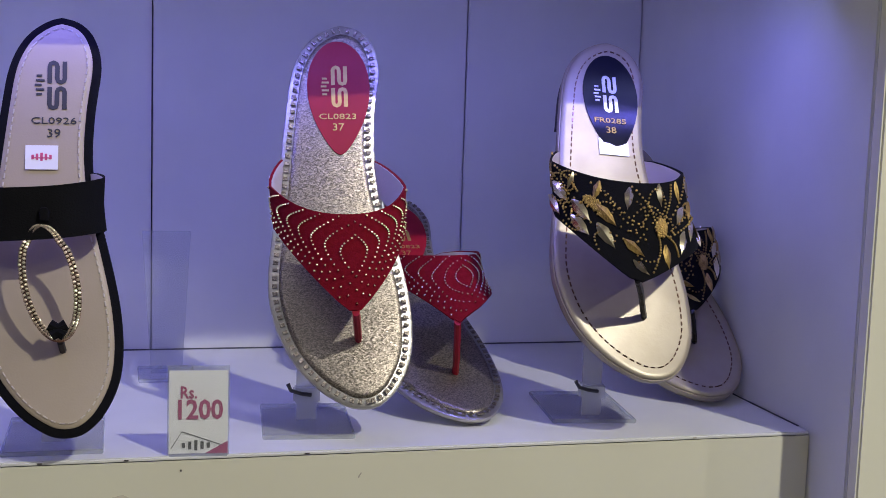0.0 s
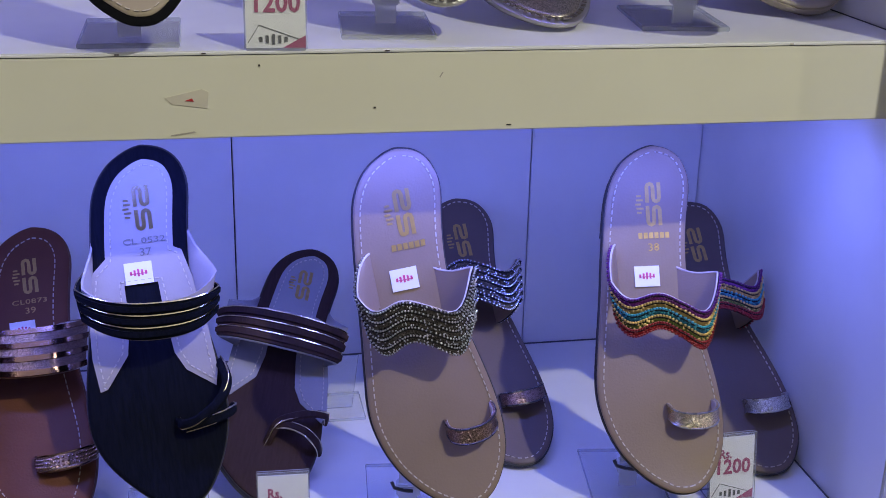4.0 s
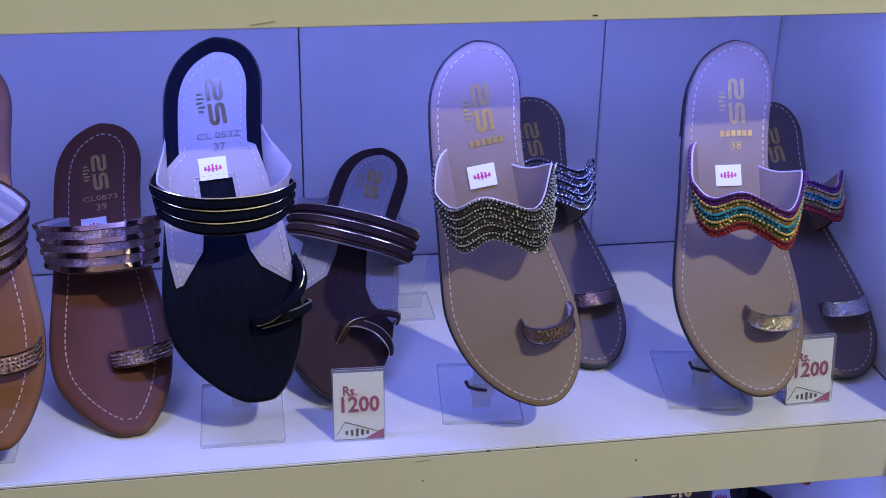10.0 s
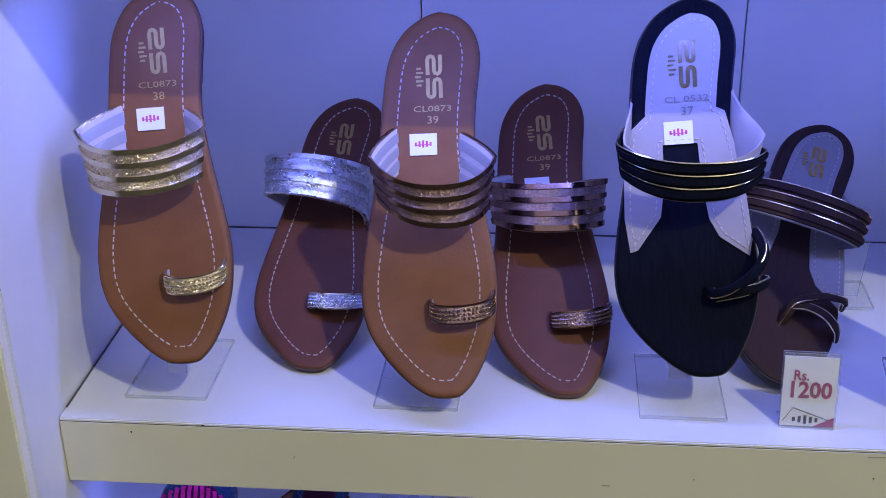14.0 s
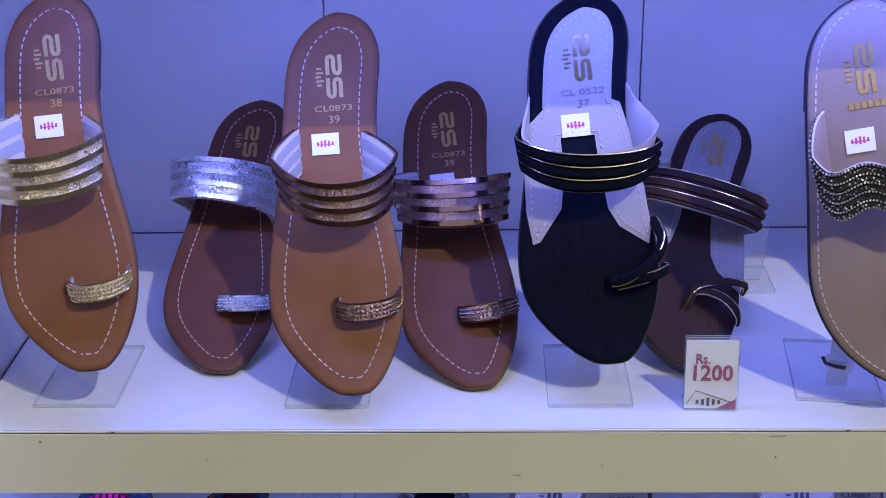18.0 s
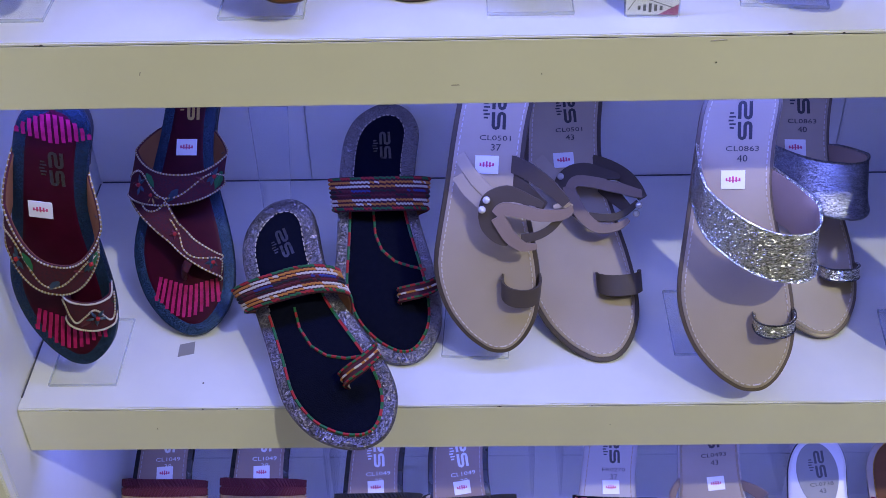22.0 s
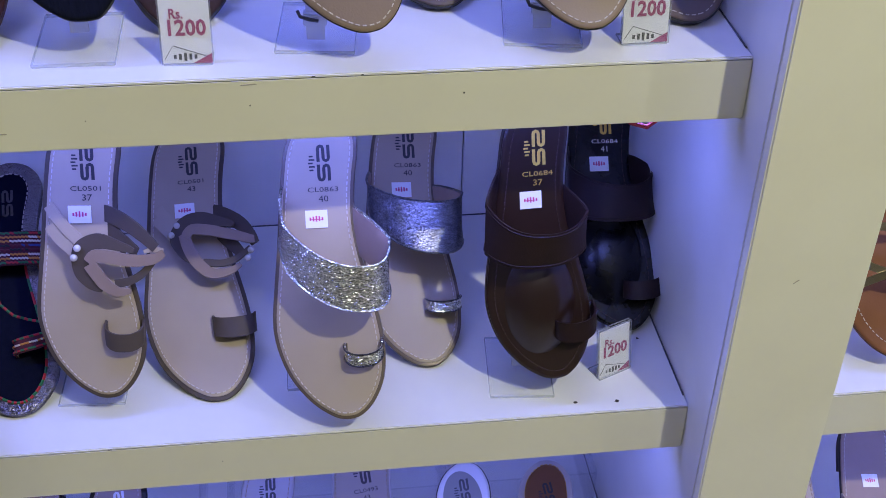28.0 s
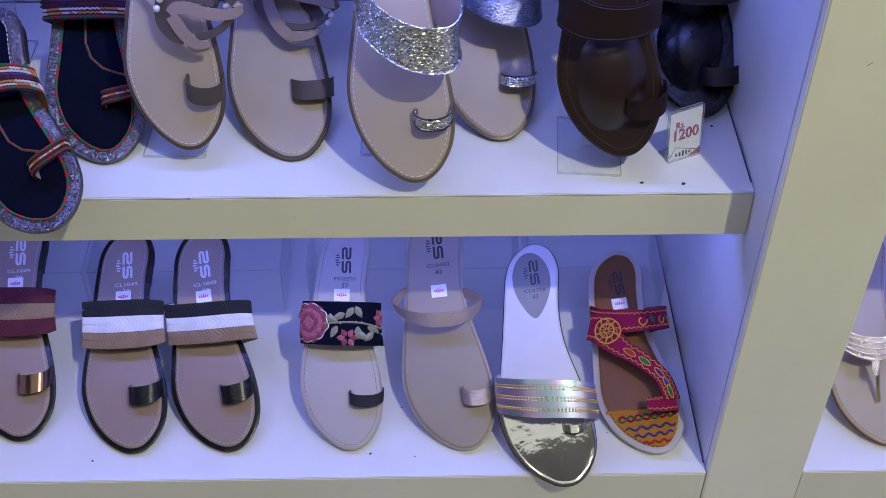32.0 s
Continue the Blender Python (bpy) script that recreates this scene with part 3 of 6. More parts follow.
# ---- sandals ----
OUTLINE = [(0.0, -0.040, 0.012), (0.015, -0.080, 0.055), (0.052, -0.132, 0.102), (0.12, -0.178, 0.143), (0.20, -0.198, 0.152), (0.30, -0.200, 0.137), (0.42, -0.190, 0.112),
           (0.55, -0.175, 0.082), (0.66, -0.165, 0.072), (0.78, -0.152, 0.080), (0.88, -0.135, 0.095), (0.95, -0.098, 0.078), (0.987, -0.050, 0.045), (1.0, -0.015, 0.005)]


def toed(shape, d, a, b):
    """The same outline with its toe drawn in on both sides and turned to the right."""
    near = [max(0, 1 - v / 0.30) for v, l, r in shape]
    return [(v, l * (1 - a * f) + d * f * f, r * (1 - b * f) + d * f * f) for f, (v, l, r) in zip(near, shape)]


OUTLINE = toed([(v, l + 0.004, r + 0.004) for v, l, r in OUTLINE], 0.03, 0.22, 0.20)
POINTED = [(0.0, -0.030, 0.026), (0.012, -0.062, 0.056), (0.048, -0.108, 0.092), (0.12, -0.168, 0.126), (0.20, -0.203, 0.140), (0.30, -0.206, 0.134), (0.42, -0.190, 0.118),
           (0.55, -0.166, 0.096), (0.66, -0.152, 0.086), (0.78, -0.140, 0.094), (0.88, -0.124, 0.106), (0.95, -0.086, 0.090), (0.987, -0.038, 0.055), (1.0, -0.004, 0.016)]
POINTED = toed(POINTED, 0.005, 0.05, 0.25)
FORM = [OUTLINE, 1.0, 1.0]


def breadth(v, wide, heel):
    u = min(max((v - 0.40) / 0.35, 0), 1)
    return wide * (1 - u) + heel * u


def edges_at(v):
    """The left and right edge at v of the sole that was laid last, both as shares of the length."""
    shape, wide, heel = FORM
    for (a, l0, r0), (b, l1, r1) in zip(shape, shape[1:]):
        if a <= v <= b:
            t, k = (v - a) / (b - a), breadth(v, wide, heel)
            return (l0 + (l1 - l0) * t) * k, (r0 + (r1 - r0) * t) * k
    return 0.0, 0.0


def sole_outline(L, wide=1.0, heel=1.0, shape=OUTLINE):
    """A closed, smoothed outline, counter-clockwise."""
    ctl = [(r * breadth(v, wide, heel), v) for v, l, r in shape] + [(l * breadth(v, wide, heel), v) for v, l, r in reversed(shape)]
    n, out = len(ctl), []
    for i in range(n):
        p0, p1, p2, p3 = (Vector(ctl[(i + k) % n]) for k in (-1, 0, 1, 2))
        for t in (0, 0.2, 0.4, 0.6, 0.8):
            out.append((p1 * 2 + (p2 - p0) * t + (p0 * 2 - p1 * 5 + p2 * 4 - p3) * t * t + (p1 * 3 - p0 - p2 * 3 + p3) * t ** 3) * 0.5 * L)
    for _ in range(3):
        out = [(out[i - 1] + out[i] * 2 + out[(i + 1) % len(out)]) / 4 for i in range(len(out))]
    return out


def inset(poly, d):
    n, out = len(poly), []
    for i, p in enumerate(poly):
        t = poly[(i + 1) % n] - poly[i - 1]
        nrm = Vector((-t.y, t.x)).normalized()
        out.append(p + nrm * d)
    return out


def bend(y, L):
    """The gentle rise of the sole towards the toe and under the heel."""
    v = y / L
    return 0.007 * max(0, 0.22 - v) ** 2 / 0.0484 + 0.004 * max(0, v - 0.45) ** 2 / 0.3


def slab(poly, rings, L):
    """A sole piece from rings of (inset, height)."""
    n, vs, fs = len(poly), [], []
    for d, z in rings:
        vs += [(p.x, p.y, z + bend(p.y, L)) for p in inset(poly, d)]
    for k in range(len(rings) - 1):
        for i in range(n):
            j = (i + 1) % n
            fs.append((k * n + i, k * n + j, (k + 1) * n + j, (k + 1) * n + i))
    # caps as strips across, so that the bend shows
    top, half = (len(rings) - 1) * n, n // 2
    for base, flip in ((top, False), (0, True)):
        for i in range(half - 1):
            q = (base + i, base + i + 1, base + (n - 2 - i) % n, base + (n - 1 - i) % n)
            fs.append(tuple(reversed(q)) if flip else q)
    return vs, fs


def dashes(poly, d, L, z, length=0.0035, gap=0.0017, width=0.0009, keep=None):
    """Stitches along the inset outline."""
    path = inset(poly, d)
    path.append(path[0])
    out, run, start = [], 0.0, None
    for a, b in zip(path, path[1:]):
        seg, pos = (b - a).length, 0.0
        if seg < 1e-7:
            continue
        step = length + gap
        while pos < seg:
            ph = (run + pos) % step
            if ph < length:
                e = min(seg, pos + length - ph)
                p, q = a.lerp(b, pos / seg), a.lerp(b, e / seg)
                if (q - p).length > 0.0008 and (keep is None or keep((p + q) / 2)):
                    s = (q - p).normalized()
                    nn = Vector((-s.y, s.x)) * width / 2
                    v4 = [(c.x, c.y, bend(c.y, L) + z) for c in (p + nn, p - nn, q - nn, q + nn)]
                    mid = [(c[0] * 0.8 + ((p + q) / 2).x * 0.2, c[1] * 0.8 + ((p + q) / 2).y * 0.2, c[2] + 0.0008) for c in v4]
                    out.append((v4 + mid, [(4, 5, 6, 7), (0, 1, 5, 4), (1, 2, 6, 5), (2, 3, 7, 6), (3, 0, 4, 7)]))
                pos = e + 1e-6
            else:
                pos += step - ph + 1e-6
        run += seg
    return merge(out)


class Band:
    """A strap that arches over the footbed. top and bot give its edges along the foot for s from 0 (left) to 1 (right)."""

    def __init__(self, L, top, bot, h=0.036, bulge=0.007, flare=0.006, left=None, right=None, power=0.75, sink=0.004, lift=0.0, skew=0.0):
        self.skew = skew
        self.L, self.top, self.bot, self.h, self.bulge, self.flare = L, top, bot, h, bulge, flare
        self.left, self.right, self.power, self.sink, self.lift = left, right, power, sink, lift

    def at(self, s, q, off=0.0):
        L = self.L
        top, bot = self.top(s), self.bot(s)
        v = top + (bot - top) * q
        e0, e1 = (min(max(self.top(e) + (self.bot(e) - self.top(e)) * min(max(q, 0), 1), 0.05), 0.95) for e in (0, 1))
        l = self.left if self.left is not None else edges_at(e0)[0]
        r = self.right if self.right is not None else edges_at(e1)[1]
        t = math.pi * (1 - s)
        up = max(math.sin(t), 0)
        out = self.bulge + self.flare * (1 - 2 * q) * 0.5
        c, w = (l + r) / 2 * L, (r - l) / 2 * L - 0.001 + (out + 0.001) * min(1.0, up * 1.9) + off
        h = self.h + self.flare * (1 - 2 * q) * 0.6 + off
        x = c + w * math.copysign(abs(math.cos(t)) ** 0.85, math.cos(t)) + self.skew * up
        z = self.lift + h * up ** self.power - self.sink * (1 - up)
        return Vector((x, v * L, z + bend(max(v, 0) * L, L) * 0.6))

    def sheet(self, q0=0.0, q1=1.0, off=0.0, thick=0.0016, s0=0.0, s1=1.0, ns=28, nq=4, edge=None):
        """The band, or a strip of it, as a thin closed piece."""
        vs, fs = [], []
        for layer in (off, off - thick):
            for i in range(ns + 1):
                s = s0 + (s1 - s0) * i / ns
                a, b = (q0, q1) if edge is None else edge(s)
                for j in range(nq + 1):
                    vs.append(self.at(s, a + (b - a) * j / nq, layer))
        m, k = nq + 1, (ns + 1) * (nq + 1)
        for i in range(ns):
            for j in range(nq):
                a = i * m + j
                fs.append((a, a + 1, a + m + 1, a + m))
                fs.append((k + a, k + a + m, k + a + m + 1, k + a + 1))
            a, b = i * m, i * m + nq
            fs.append((a, a + m, k + a + m, k + a))
            fs.append((b, k + b, k + b + m, b + m))
        for j in range(nq):
            a, b = j, ns * m + j
            fs.append((a, k + a, k + a + 1, a + 1))
            fs.append((b, b + 1, k + b + 1, k + b))
        return vs, fs

    def line(self, q, off, s0=0.0, s1=1.0, n=40):
        q = q if callable(q) else (lambda s, q=q: q)
        return [self.at(s0 + (s1 - s0) * i / n, q(s0 + (s1 - s0) * i / n), off) for i in range(n + 1)]

    def beads(self, q, off, count, r, s0=0.02, s1=0.98):
        q = q if callable(q) else (lambda s, q=q: q)
        return [bead(self.at(s0 + (s1 - s0) * i / (count - 1), q(s0 + (s1 - s0) * i / (count - 1)), off), r) for i in range(count)]


def fitted(k, L, flare=0.006, inn=0.0, wave=None, power=0.75):
    """The strap of sandal k from its row in STRAPS."""
    tl, tr, ts, bl, br, bs, h, bulge, skew = STRAPS[k]
    wave = wave or (lambda s: 0.0)
    left, right = edges_at(tl)[0] + inn / L, edges_at(tr)[1] - inn / L
    return Band(L, lambda s: tl + (tr - tl) * s - ts * math.sin(math.pi * s) + wave(s), lambda s: bl + (br - bl) * s - bs * math.sin(math.pi * s) + wave(s), h, bulge, flare, left if inn else None, right if inn else None, power, skew=skew)


def smooth_path(pts, n=6):
    """Points along a smooth curve through the given ones."""
    pts = [Vector(p) for p in pts]
    out = []
    for i in range(len(pts) - 1):
        p0, p1, p2, p3 = pts[max(i - 1, 0)], pts[i], pts[i + 1], pts[min(i + 2, len(pts) - 1)]
        for j in range(n):
            t = j / n
            out.append((p1 * 2 + (p2 - p0) * t + (p0 * 2 - p1 * 5 + p2 * 4 - p3) * t * t + (p1 * 3 - p0 - p2 * 3 + p3) * t ** 3) * 0.5)
    return out + [pts[-1]]


def strip(b, path, width, off=0.0, thick=0.0016):
    """A leather strip of that width on the strap surface b, along a path of (across, share of the strap)."""
    pts = smooth_path(path)
    n = len(pts)
    wide = width if isinstance(width, (list, tuple)) else (width, width)
    vs, fs = [], []
    at = [b.at(p.x, p.y, off) for p in pts]
    for i, p in enumerate(pts):
        es = b.at(min(p.x + 0.02, 1), p.y, off) - b.at(max(p.x - 0.02, 0), p.y, off)
        eq = b.at(p.x, p.y + 0.02, off) - b.at(p.x, p.y - 0.02, off)
        nrm = es.cross(eq).normalized()
        nrm = nrm if nrm.dot(b.at(p.x, p.y, off + 0.01) - at[i]) > 0 else -nrm
        d = (at[min(i + 1, n - 1)] - at[max(i - 1, 0)]).normalized()
        f = i / (n - 1) * (len(wide) - 1)
        k = min(int(f), len(wide) - 2)
        side = nrm.cross(d).normalized() * (wide[k] + (wide[k + 1] - wide[k]) * (f - k)) / 2
        vs += [at[i] + side, at[i] - side, at[i] - side - nrm * thick, at[i] + side - nrm * thick]
    for i in range(n - 1):
        for j in range(4):
            a, c = i * 4 + j, i * 4 + (j + 1) % 4
            fs.append((a, c, c + 4, a + 4))
    fs += [(3, 2, 1, 0), (n * 4 - 4, n * 4 - 3, n * 4 - 2, n * 4 - 1)]
    return vs, fs


def rails(st, w, lift=0.0006):
    """A line along a strip; w is its share of the width."""
    vs = st[0]
    n = len(vs) // 4
    w = w if callable(w) else (lambda t, w=w: w)
    return [vs[4 * i].lerp(vs[4 * i + 1], w(i / (n - 1))) + (vs[4 * i] - vs[4 * i + 3]).normalized() * lift for i in range(n)]


class Wing:
    """A surface that rises from a slot in the footbed outwards to the right."""

    def __init__(self, L, x0, reach, h):
        self.L, self.x0, self.reach, self.h = L, x0, reach, h

    def at(self, s, v, off=0.0):
        return Vector((self.x0 * self.L + self.reach * s, v * self.L, -0.001 + self.h * math.sin(math.pi / 2 * min(1, 1.25 * s)) + off))


def flat(v):
    return lambda s: v


def arc(v, sag, slope=0.0):
    """An edge at v whose middle lies further to the toe by sag."""
    return lambda s: v - sag * math.sin(math.pi * s) + slope * (s - 0.5)


def facing(toe, heel, turn=0.0):
    """The pose of a sandal from its toe tip and heel; turn rolls it about its length."""
    t, h = Vector(toe), Vector(heel)
    y = (h - t).normalized()
    x = y.cross(Vector((0, -1, 0.35))).normalized()
    z = x.cross(y)
    m = Matrix((x, y, z)).transposed().to_4x4()
    return Matrix.Translation(t) @ m @ pose(0, 0, 0, 0, turn, 0), (h - t).length


def base(toe, heel, turn, wide, heel_wide, label, sole="black", foot="taupe", rim=0.0, stitch="thread", thick=0.009, stitch_at=0.0065, rim_mat=None, group="sandals on the shelves", shape=OUTLINE):
    """A sandal with its outsole, footbed and stitching."""
    m, L = facing(toe, heel, turn)
    ob = empty("sandal", m, label, "sandal", group)
    FORM[:] = [shape, wide, heel_wide]
    poly = sole_outline(L, wide, heel_wide, shape)
    part("outsole", slab(poly, [(0.004, -thick), (0.001, -thick + 0.002), (0, -0.004), (0.0006, -0.002), (0.0025, -0.0012)], L), rim_mat or sole, ob)
    # heel block under the back
    hp = [Vector((p.x, max(p.y, L * 0.74))) for p in inset(poly, 0.0025) if p.y > L * 0.72]
    k = len(hp)
    hv = [(p.x, p.y, z + bend(p.y, L)) for z in (-thick - 0.008, -thick + 0.002) for p in hp]
    part("heel", (hv, [tuple(range(k - 1, -1, -1)), tuple(range(k, 2 * k))] + [(i, (i + 1) % k, k + (i + 1) % k, k + i) for i in range(k)]), "black", ob)
    part("footbed", slab(inset(poly, 0.0012 + rim), [(0.0, -0.0025), (0.0002, -0.0004), (0.0014, 0.0006), (0.004, 0.0010)], L), foot, ob)
    if stitch:
        tagged(part("stitching", dashes(inset(poly, rim), stitch_at, L, 0.0009), stitch, ob, smooth=False), kind="stuff")
    return ob, L, poly


def logo(ob, L, v, material, scale=1.0, code="", size="", ink=None, x=-0.010, z=0.0012):
    """The maker's mark as plain strokes, its small name as bars, and the printed article code and size."""
    cx, cy = x * L, v * L
    zz = z + bend(cy, L)
    k = 0.0084 * scale

    def at(pts):
        return [(cx + a * k, cy + b * k) for a, b in pts]
    def lay(piece):
        return [(x, y, z + bend(y, L) - bend(cy, L)) for x, y, z in piece[0]], piece[1]
    for sign in (1, -1):
        path = [(0.54, 1.86), (0.54, 0.52), (0.47, 0.32), (0.27, 0.23), (0.07, 0.32), (0, 0.52), (0, 1.48), (-0.07, 1.68), (-0.27, 1.77), (-0.47, 1.68), (-0.54, 1.48), (-0.54, 0.14)]
        path = [(a, b * sign) for a, b in path]
        part("maker_mark", lay(ribbon(at(path), 0.33 * k, zz, zz + 0.0003)), material, ob, smooth=False)
    bits = []
    for i, (hgt, off) in enumerate(((0.42, 0), (0.62, 0.06), (0.5, -0.08), (0.62, 0.06), (0.42, 0))):
        y0 = 0.72 - i * 0.36
        bits.append(ribbon(at([(-1.28 + off - hgt / 2, y0), (-1.28 + off + hgt / 2, y0)]), 0.17 * k, zz, zz + 0.0003))
    part("small_mark", lay(merge(bits)), material, ob, smooth=False)
    if code == "bars":
        for i in range(6):
            part("printed_bar", lay(ribbon(at([(-1.5 + i * 0.48, -2.7), (-1.15 + i * 0.48, -2.7)]), 0.5 * k, zz, zz + 0.0003)), ink or material, ob, smooth=False)
    elif code:
        text("article_code", code, 0.0076 * scale, ink or material, ob, Matrix.Translation((cx - 0.2 * k, cy - 2.78 * k, zz + bend(cy - 2.78 * k, L) - bend(cy, L) + 0.0002)) @ Matrix.Diagonal((1.15, 0.8, 1, 1)))
    if size:
        text("size_number", size, 0.0088 * scale, ink or material, ob, Matrix.Translation((cx - 0.2 * k, cy - 3.75 * k, zz + bend(cy - 3.75 * k, L) - bend(cy, L) + 0.0002)) @ Matrix.Diagonal((1.0, 0.9, 1, 1)))


def heel_pad(ob, L, material, label, cx, cy, half, up, down, z=0.0011):
    """An egg-shaped pad on the heel, narrow towards the toe."""
    n = 40
    turns = [2 * math.pi * i / n for i in range(n)]
    rim = [((cx + half * math.cos(t) * (1.0 if math.sin(t) > 0 else 1.0 - 0.42 * math.sin(t) ** 2)) * L, (cy + (up if math.sin(t) > 0 else down) * math.sin(t)) * L) for t in turns]
    vs = [(x, y, zz + bend(y, L)) for zz in (z, z + 0.0008) for x, y in rim]
    part("heel_pad", (vs, [tuple(range(n, 2 * n))] + [(i, (i + 1) % n, n + (i + 1) % n, n + i) for i in range(n)]), material, ob, label)


def sticker(ob, L, v, x=-0.032, size=0.0195, z=0.0016, lines=True):
    """A white price sticker with a pink mark."""
    cx, cy = x * L, v * L
    zz = z + bend(cy, L) + 0.0004
    h = size / 2
    st = part("sticker", plate([(cx - h, cy - h * 0.8), (cx + h, cy - h * 0.8), (cx + h, cy + h * 0.8), (cx - h, cy + h * 0.8)], zz - 0.0004, zz), "sticker", ob, "white square sticker with a pink mark", smooth=False)
    bits = []
    for i in range(5):
        xx = cx - h * 0.55 + i * h * 0.27
        up = (0.16, 0.24, 0.3, 0.24, 0.16)[i] * h
        bits.append(ribbon([(xx, cy - up * 0.8), (xx, cy + up)], h * 0.15, zz, zz + 0.0002))
    bits.append(ribbon([(cx - h * 0.62, cy - h * 0.04), (cx + h * 0.62, cy - h * 0.04)], h * 0.07, zz, zz + 0.0002))
    part("sticker_mark", merge(bits), "pinkink", st, smooth=False)


def ring(ob, L, v, left, right, h, width, material, lining="lining", slope=0.0, trim=None, name="toe_ring", bulge=0.001):
    b = Band(L, lambda s: v + 0.018 + width / 2 + slope * (s - 0.5) - 0.036 * math.sin(math.pi * s), lambda s: v + 0.018 - width / 2 + slope * (s - 0.5) - 0.036 * math.sin(math.pi * s), h * 1.15, bulge, 0.001, left, right, 0.6, sink=0.002)
    o = part(name, b.sheet(ns=18, nq=3), material, ob)
    part("ring_lining", b.sheet(0.03, 0.97, off=-0.0018, thick=0.0004, ns=18, nq=2), lining, o)
    if trim:
        part("ring_trim", merge([tube(b.line(q, 0.0002, n=18), 0.0007, 5) for q in (0.04, 0.96)]), trim, o)
    return b, o


def strap(ob, b, material, lining="lining", name="strap", label=""):
    o = part(name, b.sheet(), material, ob, label)
    part("strap_lining", b.sheet(0.012, 0.988, off=-0.0018, thick=0.0005), lining, o)
    return o

